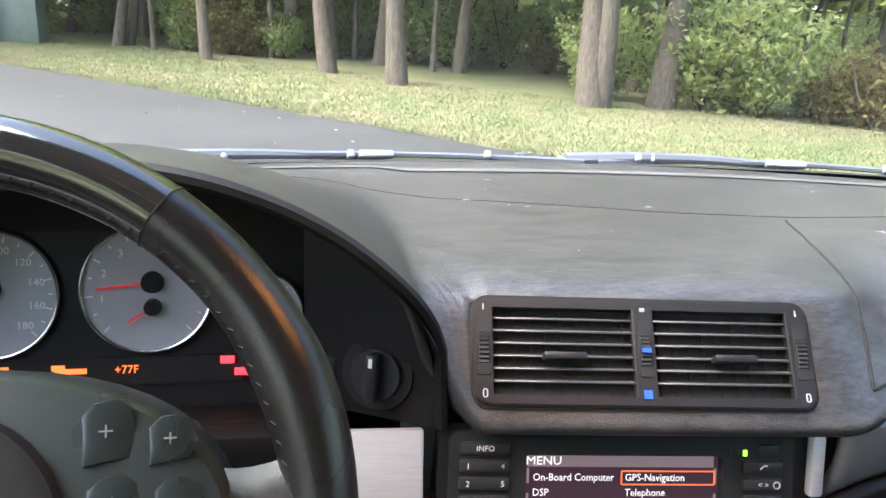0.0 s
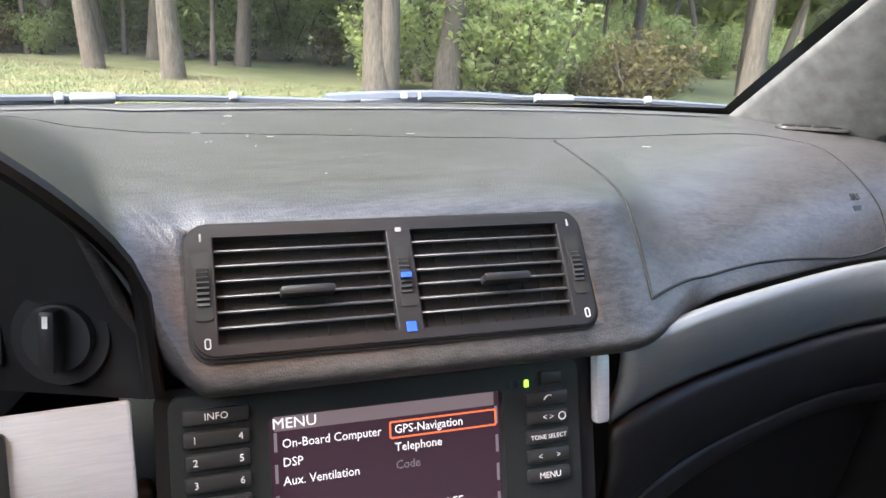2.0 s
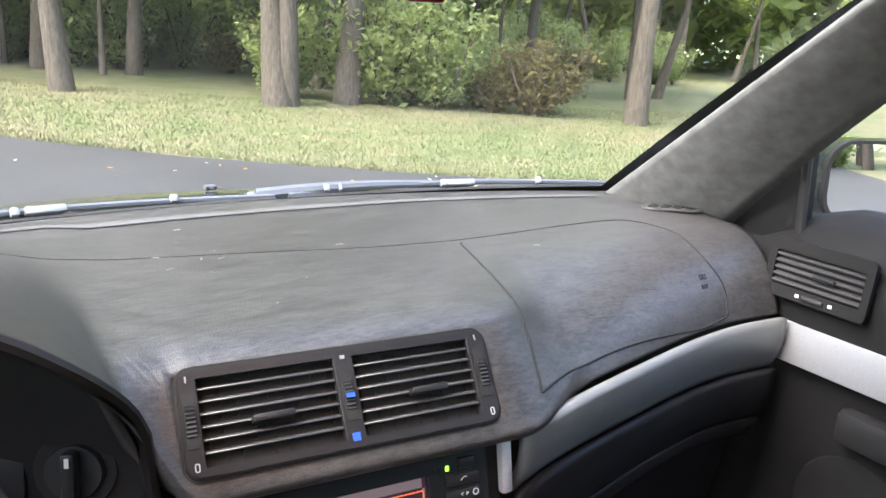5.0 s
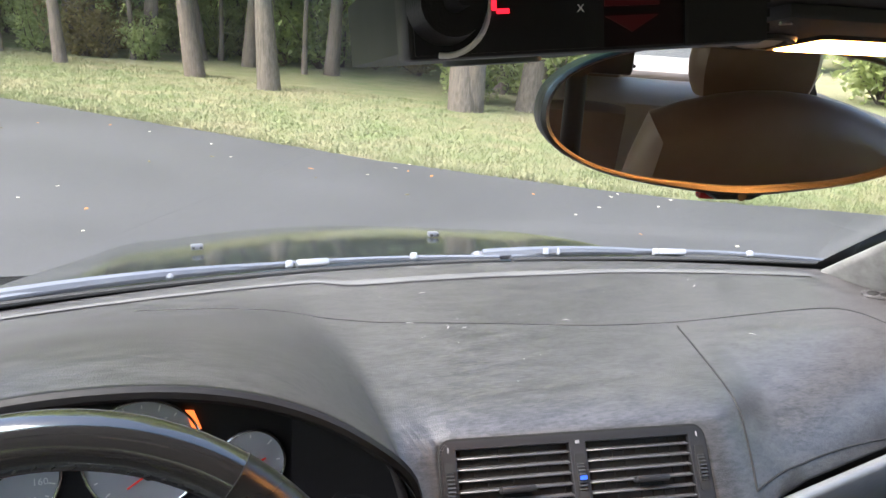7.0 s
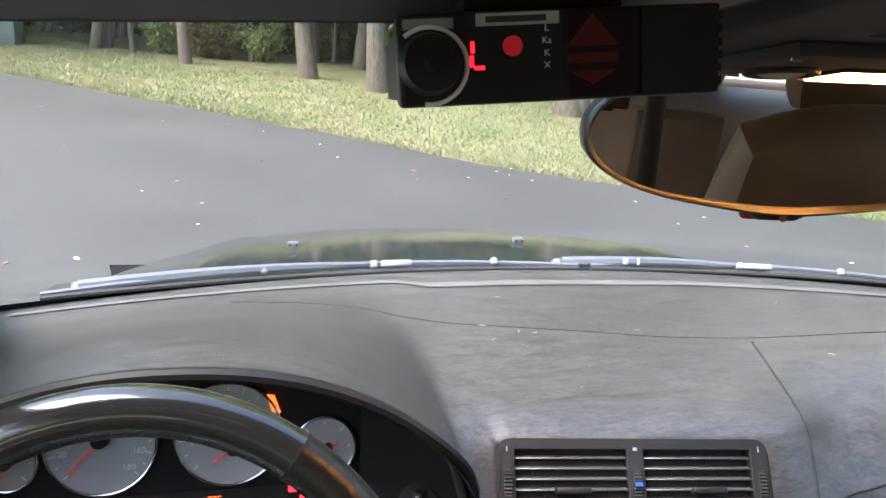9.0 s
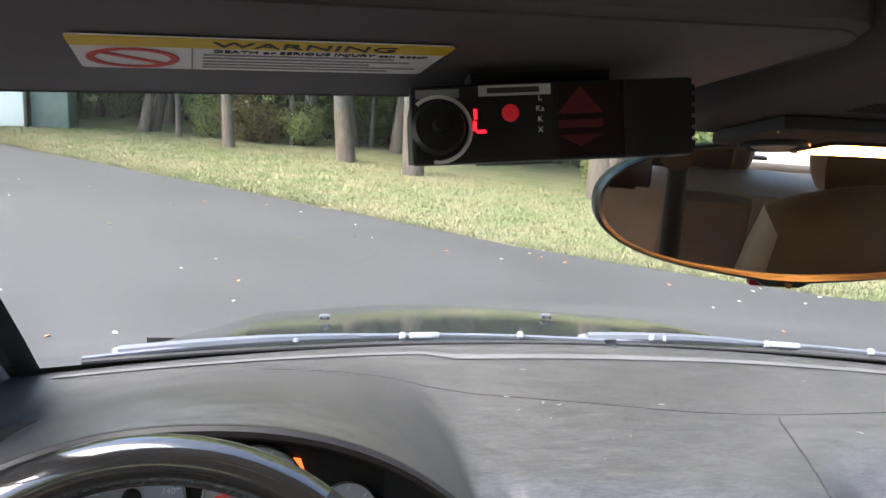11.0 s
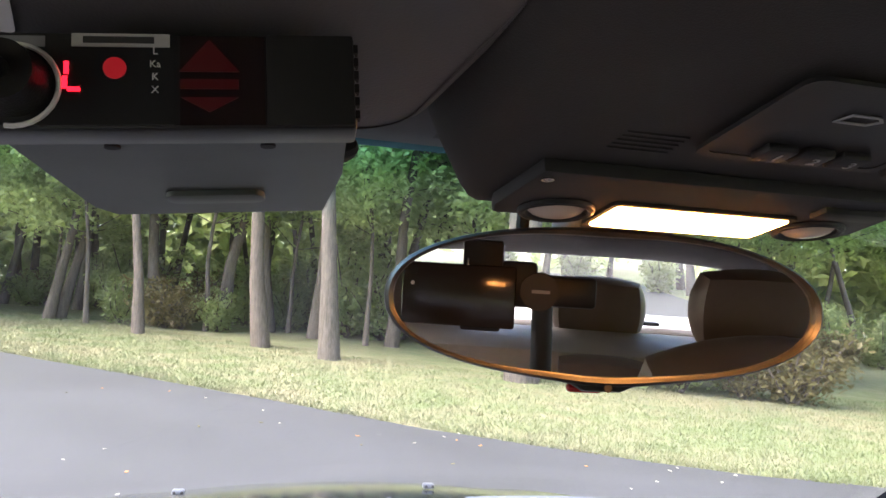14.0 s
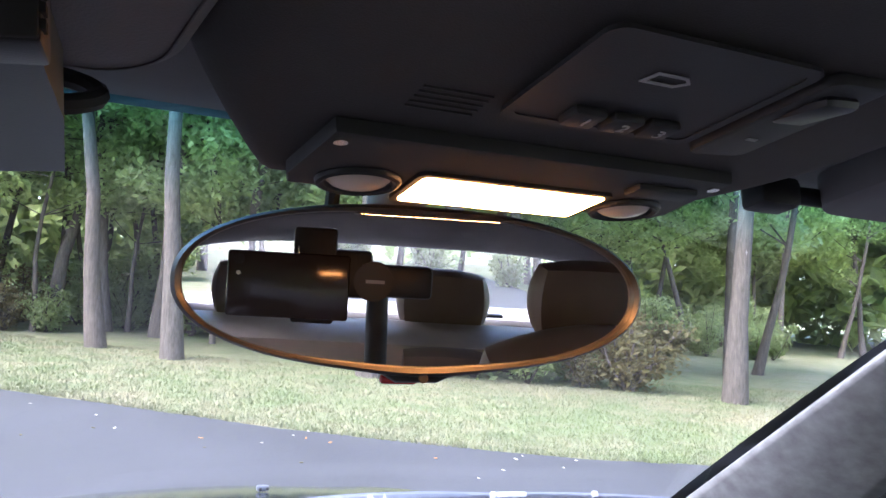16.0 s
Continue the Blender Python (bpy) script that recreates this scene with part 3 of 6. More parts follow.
part("chrome_strip", bm, M_SILVER, dash, "polished metal end piece")


# ---- centre vents ----
vent_m = vent_m @ pose(0, 0, -0.0045)
vents = thing("centre_vent", "black twin air vent with horizontal slats and thumb wheels", "air vent")
bm = bmesh.new()
slab(bm, rounded(W - 0.01, Hh - 0.008, 0.008), 0.004, vent_m @ pose(0, 0, -0.004))
part("backing", bm, M_DEEP, vents)
openings = ((-0.064, 0.111), (0.062, 0.109))
bm = bmesh.new()
for d, z in ((0.0, -0.001), (0.0012, 0.0078)):
    ring_plate(bm, rounded(W - 2 * d, Hh - 2 * d, 0.012), rounded(W - 0.014, Hh - 0.016, 0.004), 0.0085 if d == 0 else 0.0008, vent_m @ pose(0, 0, z))
for x0, x1 in ((-W / 2 + 0.006, -0.119), (-0.009, 0.008), (0.116, W / 2 - 0.006)):
    box(bm, (x1 - x0, Hh - 0.014, 0.009), vent_m @ pose((x0 + x1) / 2, 0, 0.004), 0.001)
part("vent_frame", bm, M_FRAME, vents, smooth=False)
bm = bmesh.new()
ring_plate(bm, rounded(W + 0.0045, Hh + 0.0045, 0.014), rounded(W, Hh, 0.012), 0.006, vent_m @ pose(0, 0, -0.0005))
part("vent_gap", bm, M_DEEP, vents)
for cx, w in openings:
    for k in range(6):
        bm = bmesh.new()
        box(bm, (w, 0.0018, 0.012), vent_m @ pose(cx, Hh / 2 - 0.0150 - 0.0098 * k, 0.001, 18), 0.0007, 1)
        part("slat", bm, M_SLAT, vents)
    for k in range(9):
        bm = bmesh.new()
        box(bm, (0.0015, Hh - 0.02, 0.004), vent_m @ pose(cx - w / 2 + w * (k + 0.5) / 9, 0, -0.001))
        part("upright_blade", bm, M_DEEP, vents)
    bm = bmesh.new()
    box(bm, (0.034, 0.006, 0.012), vent_m @ pose(cx + (0.0 if cx < 0 else 0.008), Hh / 2 - 0.0150 - 0.0098 * 3.2, 0.009), 0.002)
    part("slider_tab", bm, M_FRAME, vents)
for cx, n in ((-0.1265, 0), (-0.0005, 1), (0.1250, 0)):
    bm = bmesh.new()
    slab(bm, rounded(0.010, 0.042, 0.002), 0.001, vent_m @ pose(cx, 0.002, 0.0083))
    well = part("wheel_slot", bm, M_DEEP, vents)
    bm = bmesh.new()
    teeth = [((0.0126 if k % 2 else 0.0112) * math.cos(math.tau * k / 72), (0.0205 if k % 2 else 0.019) * math.sin(math.tau * k / 72)) for k in range(72)]
    slab(bm, teeth, 0.007, vent_m @ Matrix(((0, 0, 1, cx - 0.0035), (0, 1, 0, 0.002), (1, 0, 0, 0.0), (0, 0, 0, 1))))
    part("thumb_wheel", bm, M_KEY, vents, "ribbed black thumb wheel")
    if n:
        bm = bmesh.new()
        box(bm, (0.007, 0.0035, 0.001), vent_m @ pose(cx, 0.001, 0.0135))
        part("blue_mark", bm, M_BLUE, vents)
        bm = bmesh.new()
        box(bm, (0.0065, 0.0065, 0.001), vent_m @ pose(cx, -0.0325, 0.0088))
        part("blue_mark", bm, M_BLUE, vents)
    else:
        bm = bmesh.new()
        ring_plate(bm, rounded(0.0038, 0.0068, 0.0016, 3), rounded(0.0022, 0.0052, 0.0008, 3), 0.0006, vent_m @ pose(cx + 0.001, -0.033, 0.0086))
        part("closed_mark", bm, Nodes("mark_grey", 0.6, 0, (0.45, 0.45, 0.45)).mat, vents)
    bm = bmesh.new()
    box(bm, (0.0040 if n else 0.0012, 0.0030 if n else 0.0050, 0.0006), vent_m @ pose(cx, 0.034, 0.0088))
    part("open_mark", bm, M_GREY_PRINT, vents)


# ---- board monitor ----
mon_m = plane_at((0.010, 0.571, 0.773), (1, -0.082, -0.02), (0, 0.30, 1))
mon = thing("board_monitor", "dark car monitor with a lit menu screen and rows of keys", "monitor")
bm = bmesh.new()
ring_plate(bm, rounded(0.278, 0.140, 0.008), rounded(0.160, 0.104, 0.003), 0.012, mon_m @ pose(0, 0, -0.006))
part("bezel", bm, M_PANEL, mon)
bm = bmesh.new()
slab(bm, rounded(0.170, 0.110, 0.003), 0.002, mon_m @ pose(0, 0, -0.004))
k = Nodes("screen", 0.25, 0, (0.02, 0.015, 0.02))
k.b.inputs["Emission Color"].default_value = (0.045, 0.022, 0.034, 1)
k.b.inputs["Emission Strength"].default_value = 0.12
screen_m = part("screen", bm, k.mat, mon, "dark violet lit display")
bm = bmesh.new()
ring_plate(bm, rounded(0.302, 0.165, 0.010), rounded(0.279, 0.141, 0.008), 0.01, mon_m @ pose(0.004, -0.008, -0.012))
part("surround", bm, M_BLACK, mon)
M_SCREEN_TEXT = glow("screen_text", (0.95, 0.9, 0.92), 1.1)
M_SCREEN_DIM = glow("screen_dim", (0.5, 0.42, 0.48), 0.4)
M_SCREEN_BAR = glow("screen_bar", (0.55, 0.42, 0.45), 0.3)
M_SCREEN_ORANGE = glow("screen_orange", (1.0, 0.2, 0.07), 1.0)
M_SCREEN_RED = glow("screen_red", (0.9, 0.06, 0.08), 0.8)


def on_screen(x, y, z=-0.0017):
    return mon_m @ pose(x, y, z)


bm = bmesh.new()
box(bm, (0.152, 0.010, 0.0004), on_screen(0, 0.046))
part("title_bar", bm, M_SCREEN_BAR, screen_m)
words("MENU", 0.0095, on_screen(-0.063, 0.0455, -0.0013), M_SCREEN_TEXT, screen_m, width=1.1)
for row, (lt, rt) in enumerate((("On-Board Computer", "GPS-Navigation"), ("DSP", "Telephone"), ("Aux. Ventilation", "Code"))):
    y = 0.0325 - 0.0120 * row
    words(lt, 0.0082, on_screen(-0.0715, y), M_SCREEN_TEXT, screen_m, align="LEFT", width=0.93)
    words(rt, 0.0082, on_screen(0.003, y), M_SCREEN_DIM if rt == "Code" else M_SCREEN_TEXT, screen_m, align="LEFT", width=0.95)
words("Emergency", 0.0088, on_screen(-0.0715, -0.019), M_SCREEN_RED, screen_m, align="LEFT")
words("OFF", 0.0088, on_screen(0.035, -0.022), M_SCREEN_TEXT, screen_m, align="LEFT")
bm = bmesh.new()
ring_plate(bm, rounded(0.078, 0.0118, 0.001, 1), rounded(0.0755, 0.0095, 0.0006, 1), 0.0004, on_screen(0.0385, 0.0325))
part("highlight_box", bm, M_SCREEN_ORANGE, screen_m)
for x in (-0.0755, 0.0775):
    for y in (0.034, 0.014, -0.006, -0.026):
        bm = bmesh.new()
        box(bm, (0.002, 0.012, 0.0003), on_screen(x, y))
        part("scroll_mark", bm, M_SCREEN_DIM, screen_m)


def key(x, y, w, text, h=0.0098):
    bm = bmesh.new()
    box(bm, (w, h, 0.006), mon_m @ pose(x, y, 0.0065), 0.0018)
    ob = part("key", bm, M_KEY, mon)
    if isinstance(text, str):
        text = ((0, text),)
    for dx, tx in text:
        if tx:
            words(tx, 0.0062, mon_m @ pose(x + dx, y, 0.0098), M_WHITE, ob)
    return ob


for k, tx in enumerate(("INFO", ((-0.013, "1"), (0.014, "4")), ((-0.013, "2"), (0.014, "5")), ((-0.013, "3"), (0.014, "6")), ((-0.012, "FM"), (0.012, "AM")), "TP", "MODE")):
    key(-0.1115, 0.0575 - 0.0136 * k, 0.039, tx)
for k, tx in enumerate(("", "", "< >", "TONE SELECT", "<      >", "MENU")):
    x = 0.1165 if k == 0 else 0.1125
    ob = key(x, 0.0575 - 0.0136 * k, 0.017 if k == 0 else 0.033, "" if k == 3 else tx)
    if k == 3:
        words(tx, 0.0045, mon_m @ pose(x, 0.0575 - 0.0136 * k, 0.0098), M_WHITE, ob)
    if k == 1:
        bm = bmesh.new()
        tube(bm, [mon_m @ Vector((x - 0.003 + 0.006 * j / 6, 0.0575 - 0.0136 + 0.003 * math.sin(j / 6 * 2.2) - 0.001, 0.0098)) for j in range(7)], 0.0006, 5)
        part("phone_mark", bm, M_WHITE, ob)
    if k == 2:
        bm = bmesh.new()
        ring_plate(bm, rounded(0.006, 0.006, 0.003), rounded(0.0046, 0.0046, 0.0023), 0.0003, mon_m @ pose(x + 0.011, 0.0575 - 0.0272, 0.0098))
        part("clock_mark", bm, M_WHITE, ob)
for x, mt in ((0.0855, M_KEY), (0.092, M_KEY), (0.098, M_GREEN)):
    bm = bmesh.new()
    box(bm, (0.0035, 0.005, 0.001), mon_m @ pose(x, 0.055, 0.0065), 0.0004)
    part("indicator", bm, mt, mon)
bm = bmesh.new()
rod(bm, mon_m @ Vector((-0.112, -0.052, 0.006)), mon_m @ Vector((-0.112, -0.052, 0.02)), 0.014, 0.013, 32)
part("volume_knob", bm, M_KEY, mon)
bm = bmesh.new()
rod(bm, mon_m @ Vector((0.114, -0.048, 0.006)), mon_m @ Vector((0.114, -0.048, 0.02)), 0.014, 0.013, 32)
part("menu_knob", bm, M_KEY, mon)
console = thing("centre_console", "black centre console below the monitor", "console")
bm = bmesh.new()
box(bm, (0.31, 0.05, 0.28), pose(0.02, 0.60, 0.56, -14), 0.006)
box(bm, (0.24, 0.9, 0.24), pose(0.02, 0.15, 0.32), 0.02)
part("console_body", bm, M_BLACK, console)
bm = bmesh.new()
box(bm, (0.20, 0.36, 0.06), pose(0.02, -0.26, 0.56), 0.02)
box(bm, (0.16, 0.30, 0.12), pose(0.02, -0.26, 0.48))
part("armrest", bm, M_SEAT_DARK, console)

# ---- light switch ----
sw_m = plane_at((-0.178, 0.630, 0.880), (1, -0.48, 0), (0, 0.2, 1))
switch = thing("headlight_switch", "round black rotary headlight switch", "switch")
bm = bmesh.new()
rod(bm, sw_m @ Vector((0, 0, -0.004)), sw_m @ Vector((0, 0, 0.005)), 0.031, 0.029, 40)
part("dial_ring", bm, M_BLACK, switch)
bm = bmesh.new()
rod(bm, sw_m @ Vector((0, 0, 0.004)), sw_m @ Vector((0, 0, 0.010)), 0.0215, 0.020, 40)
dial = part("dial", bm, M_KEY, switch)
bm = bmesh.new()
box(bm, (0.010, 0.037, 0.014), sw_m @ pose(0, 0, 0.015), 0.003)
part("grip", bm, M_FRAME, dial)
bm = bmesh.new()
box(bm, (0.003, 0.007, 0.0006), sw_m @ pose(0, 0.012, 0.0223))
part("pointer", bm, M_WHITE, dial)
bm = bmesh.new()
slab(bm, rounded(0.019, 0.042, 0.002), 0.0025, sw_m @ pose(-0.046, 0.0, -0.001), 0.0006)
part("blank_cover", bm, M_FRAME, switch)
words("0", 0.008, sw_m @ pose(-0.002, 0.0255, 0.0056), M_WHITE, switch)
bm = bmesh.new()
box(bm, (0.006, 0.005, 0.0004), sw_m @ pose(0.012, 0.0235, 0.0056))
part("light_mark", bm, M_WHITE, switch)

# ---- instrument cluster ----
cl_m = plane_at((-0.405, 0.690, 0.915), (1, 0.0, 0), (0, 0.22, 1))
cluster = thing("instrument_cluster", "instrument cluster with grey dials, silver rings and red needles", "instrument cluster")
bm = bmesh.new()
slab(bm, rounded(0.42, 0.20, 0.05), 0.01, cl_m @ pose(0, -0.01, -0.012))
part("cluster_plate", bm, M_BLACK, cluster)
M_DIAL = grained("dial_grey", (0.40, 0.40, 0.425), (0.48, 0.48, 0.505), 0.6, 900, 0.0)
M_NEEDLE = glow("needle_red", (0.9, 0.05, 0.03), 0.25, (0.6, 0.03, 0.02))


def dial_face(x, y, r, needle, ticks, labels):
    bm = bmesh.new()
    rod(bm, cl_m @ Vector((x, y, -0.002)), cl_m @ Vector((x, y, 0.001)), r, seg=48)
    face = part("dial", bm, M_DIAL, cluster, "grey dial face")
    bm = bmesh.new()
    tube(bm, [cl_m @ Vector((x + r * math.cos(a), y + r * math.sin(a), 0.002)) for a in (math.tau * k / 48 for k in range(49))], 0.0016, 8, caps=False)
    part("ring", bm, M_CHROME, face, "silver ring")
    for k in range(ticks):
        a = radians(225 - 270 * k / (ticks - 1))
        bm = bmesh.new()
        box(bm, (0.0055 if k % 2 == 0 else 0.003, 0.0011, 0.0004), cl_m @ pose(x + (r - 0.006) * math.cos(a), y + (r - 0.006) * math.sin(a), 0.0012, 0, 0, math.degrees(a)))
        part("tick", bm, M_WHITE, face)
    for a, tx in labels:
        a = radians(a)
        words(tx, r * 0.17, cl_m @ pose(x + r * 0.70 * math.cos(a), y + r * 0.70 * math.sin(a), 0.0012), M_WHITE, face)
    for nx, ny, ang, ln, hub in needle:
        bm = bmesh.new()
        a = radians(ang)
        box(bm, (ln, 0.0016, 0.001), cl_m @ pose(x + nx + math.cos(a) * ln * 0.42, y + ny + math.sin(a) * ln * 0.42, 0.006, 0, 0, ang))
        part("needle", bm, M_NEEDLE, face)
        bm = bmesh.new()
        rod(bm, cl_m @ Vector((x + nx, y + ny, 0.001)), cl_m @ Vector((x + nx, y + ny, 0.009)), hub, hub * 0.85, 20)
        part("needle_hub", bm, M_BLACK, face)
    return face


R1 = 0.050
speed_labels = [(225 - 270 * k / 9, str(20 * k)) for k in range(1, 10)]
dial_face(-0.069, 0.012, R1, ((0, 0.004, 228, 0.045, 0.009),), 19, speed_labels)
dial_face(0.047, 0.014, R1, ((0.004, 0.006, 186, 0.046, 0.009), (0.004, -0.014, 212, 0.024, 0.007)), 15, [(225 - 270 * k / 8, str(k)) for k in range(1, 6)])
dial_face(-0.150, -0.003, 0.026, ((0, 0, 240, 0.022, 0.005),), 7, ())
dial_face(0.138, -0.004, 0.030, ((0.004, 0, 25, 0.010, 0.004),), 7, ())
bm = bmesh.new()
slab(bm, rounded(0.26, 0.022, 0.003), 0.004, cl_m @ pose(-0.01, -0.051, -0.002))
disp = part("message_display", bm, M_DEEP, cluster)
words("+77F", 0.0095, cl_m @ pose(0.030, -0.0500, 0.0024), M_AMBER, disp, width=0.95)
for x, w in ((-0.067, 0.024), (-0.060, 0.006), (-0.012, 0.024), (-0.021, 0.010)):
    bm = bmesh.new()
    box(bm, (w, 0.0042, 0.0004), cl_m @ pose(x, -0.0500 + (0.003 if w < 0.02 else 0.0), 0.0024))
    part("readout_bar", bm, M_AMBER, disp)
for x, y in ((0.108, -0.044), (0.119, -0.054)):
    bm = bmesh.new()
    box(bm, (0.011, 0.006, 0.001), cl_m @ pose(x, y, 0.003), 0.0004)
    part("warning_light", bm, M_RED, cluster, "lit red warning light")
bm = bmesh.new()
slab(bm, [(-0.002, -0.008), (0.006, -0.009), (0.000, 0.008), (-0.007, 0.009)], 0.002, cl_m @ pose(0.090, 0.042, 0.0))
part("warning_light", bm, M_AMBER, cluster, "lit amber warning light")
bm = bmesh.new()
box(bm, (0.30, 0.05, 0.02), pose(-0.40, 0.665, 0.825, -8), 0.006)
part("lower_ledge", bm, M_BLACK, cluster)

# ---- steering wheel ----
wheel = thing("steering_wheel", "black leather steering wheel with multifunction keys, glossy at the rim", "steering wheel")
wh_m = plane_at((-0.403, 0.385, 0.925), (1, 0, 0), (0, math.sin(0.45), math.cos(0.45)))
RW, rw = 0.176, 0.0165


def rim_point(a, b, kx=1.0):
    rr = rw * (1.0 + 0.10 * math.exp(-((a % math.pi) - radians(20)) ** 2 / 0.05))
    return wh_m @ Vector(((RW + rr * math.cos(b)) * math.cos(a), (RW + rr * math.cos(b)) * math.sin(a), rr * 1.08 * math.sin(b)))


for a0, a1, mt, lab in ((54, 126, M_WHEEL, "glossy worn black leather at the top"), (126, 218, M_GRIP, ""), (218, 322, M_WHEEL, ""), (-38, 54, M_GRIP, "")):
    bm = bmesh.new()
    grid(bm, lambda u, v: rim_point(radians(lerp(a0, a1, u)), math.tau * v), 28, 24)
    bmesh.ops.remove_doubles(bm, verts=bm.verts, dist=1e-5)
    part("rim", bm, mt, wheel, lab)
for a0 in (54, 126):
    bm = bmesh.new()
    tube(bm, [rim_point(radians(a0), math.tau * k / 20) + Vector((0, 0, 0)) for k in range(21)], 0.0006, 5, caps=False)
    part("seam", bm, M_DEEP, wheel)
for b in (2.5,):
    bm = bmesh.new()
    for k in range(110):
        a = math.tau * k / 110
        rod(bm, rim_point(a, b - 0.06), rim_point(a + 0.014, b + 0.10), 0.0006, seg=5)
    part("stitching", bm, M_DEEP, wheel)
hub_m = wh_m @ pose(0, 0.003, -0.028)
bm = bmesh.new()
hubpts = [(0.138 * math.copysign(abs(math.cos(t)) ** 0.75, math.cos(t)), (0.072 if math.sin(t) > 0 else 0.085) * math.sin(t)) for t in (math.tau * k / 48 for k in range(48))]
slab(bm, hubpts, 0.045, hub_m, 0.012)
part("hub_cover", bm, M_HUB, wheel)
bm = bmesh.new()
slab(bm, [(p[0] * 0.52, p[1] * 0.80) for p in hubpts], 0.012, hub_m @ pose(0, 0.0, 0.040), 0.006)
part("airbag_pad", bm, M_BLACK, wheel)
for sx in (-1, 1):
    bm = bmesh.new()
    grid(bm, lambda u, v: hub_m @ Vector((sx * lerp(0.10, 0.175, u), lerp(-0.03, 0.03, v) * (1 - 0.35 * math.sin(u * math.pi)) + 0.004, 0.02 + 0.012 * math.sin(math.pi * v) + 0.012 * u)), 10, 8)
    grid(bm, lambda u, v: hub_m @ Vector((sx * lerp(0.10, 0.175, u), lerp(-0.03, 0.03, v) * (1 - 0.35 * math.sin(u * math.pi)) + 0.004, 0.02 - 0.012 * math.sin(math.pi * v) + 0.012 * u)), 10, 8)
    bmesh.ops.remove_doubles(bm, verts=bm.verts, dist=1e-5)
    part("spoke", bm, M_GRIP, wheel)
    for kx, ky, w, h in ((0.086, 0.044, 0.022, 0.026), (0.112, 0.040, 0.020, 0.020), (0.089, 0.014, 0.023, 0.024), (0.115, 0.012, 0.020, 0.024)):
        bm = bmesh.new()
        bl, br = (0.30, 0.55) if sx < 0 else (0.55, 0.30)
        slab(bm, [(-w * bl, -h * 0.5), (w * br, -h * 0.5), (w * 0.5, -h * 0.15), (w * 0.46, h * 0.30), (w * 0.2, h * 0.48), (-w * 0.2, h * 0.48), (-w * 0.46, h * 0.30), (-w * 0.5, -h * 0.15)], 0.007, hub_m @ pose(sx * kx, ky, 0.040, 0, sx * 10, sx * 8), 0.002)
        kk = part("wheel_key", bm, M_HUBKEY, wheel)
        bm = bmesh.new()
        box(bm, (w * 0.26, 0.0007, 0.0004), hub_m @ pose(sx * kx, ky, 0.0474, 0, sx * 10, 0))
        box(bm, (0.0007, w * 0.24, 0.0004), hub_m @ pose(sx * kx, ky, 0.0475, 0, sx * 10, 0))
        part("key_mark", bm, M_GREY_PRINT, kk)
bm = bmesh.new()
rod(bm, hub_m @ Vector((0, 0, 0.004)), hub_m @ Vector((0, 0, -0.16)), 0.045, 0.055, 24)
part("column_shroud", bm, M_BLACK, wheel)
bm = bmesh.new()
rod(bm, hub_m @ Vector((0, 0, -0.15)), hub_m @ Vector((0, 0, -0.40)), 0.03, 0.03, 16)
part("column", bm, M_DEEP, wheel)


# ---- rear-view mirror ----
rear = thing("rear_view_mirror", "oval interior rear-view mirror in a black frame", "mirror")
mir_m = plane_at((-0.008, 0.419, 1.2655), (1, -0.1855, 0.0), (0, -0.0296, 1))
MA, MB = 0.1258, 0.0435


def oval(a, k=1.0):
    c, s = math.cos(a), math.sin(a)
    e = 2.25
    return Vector((MA * k * math.copysign(abs(c) ** (2 / e), c), MB * k * math.copysign(abs(s) ** (2 / e), s) - (0.0025 * math.exp(-(c / 0.2) ** 2) if s < 0 else 0), 0))


bm = bmesh.new()


def shell(u, v):
    a = math.tau * u
    prof = ((0.925, 0.002), (0.935, 0.0065), (0.965, 0.0085), (0.995, 0.006), (1.0, 0.0), (0.99, -0.010), (0.93, -0.022), (0.75, -0.034), (0.35, -0.040), (0.0, -0.041))
    f = v * (len(prof) - 1)
    i = min(int(f), len(prof) - 2)
    k0 = lerp(prof[i][0], prof[i + 1][0], f - i)
    z = lerp(prof[i][1], prof[i + 1][1], f - i)
    p = oval(a, 1.0)
    edge = (1 - k0) * 0.075
    q = p * (k0 if k0 < 0.9 else 1) - (p.normalized() * edge if k0 >= 0.9 else Vector((0, 0, 0)))
    return mir_m @ Vector((q.x, q.y, z))


grid(bm, shell, 80, 36, close_u=True)
part("housing", bm, grained("mirror_housing", (0.016, 0.016, 0.016), (0.024, 0.023, 0.022), 0.36, 1500, 0.0001), rear)
bm = bmesh.new()
slab(bm, [tuple((oval(math.tau * k / 80) - oval(math.tau * k / 80).normalized() * 0.0055).xy) for k in range(80)], 0.001, mir_m @ pose(0, 0, 0.002))
part("mirror_glass", bm, M_MIRROR, rear, smooth=False)
bm = bmesh.new()
slab(bm, [(-0.024, 0), (0.024, 0), (0.010, -0.0065), (-0.012, -0.0065)], 0.014, mir_m @ pose(0, -MB + 0.001, -0.008), 0.003)
toggle = part("toggle", bm, M_BLACK, rear)
bm = bmesh.new()
rod(bm, mir_m @ Vector((0.002, -MB - 0.0025, 0.004)), mir_m @ Vector((0.002, -MB - 0.0025, 0.0075)), 0.0026, seg=16)
part("button", bm, M_DEEP, toggle)
bm = bmesh.new()
box(bm, (0.020, 0.005, 0.008), mir_m @ pose(-0.008, -MB - 0.0055, -0.009), 0.002)
part("red_lens", bm, Nodes("red_lens", 0.25, 0, (0.25, 0.012, 0.012)).mat, toggle)
bm = bmesh.new()
tube(bm, [(-0.01, 0.44, 1.262), (-0.012, 0.452, 1.295), (-0.012, 0.445, 1.345)], 0.017, 14)
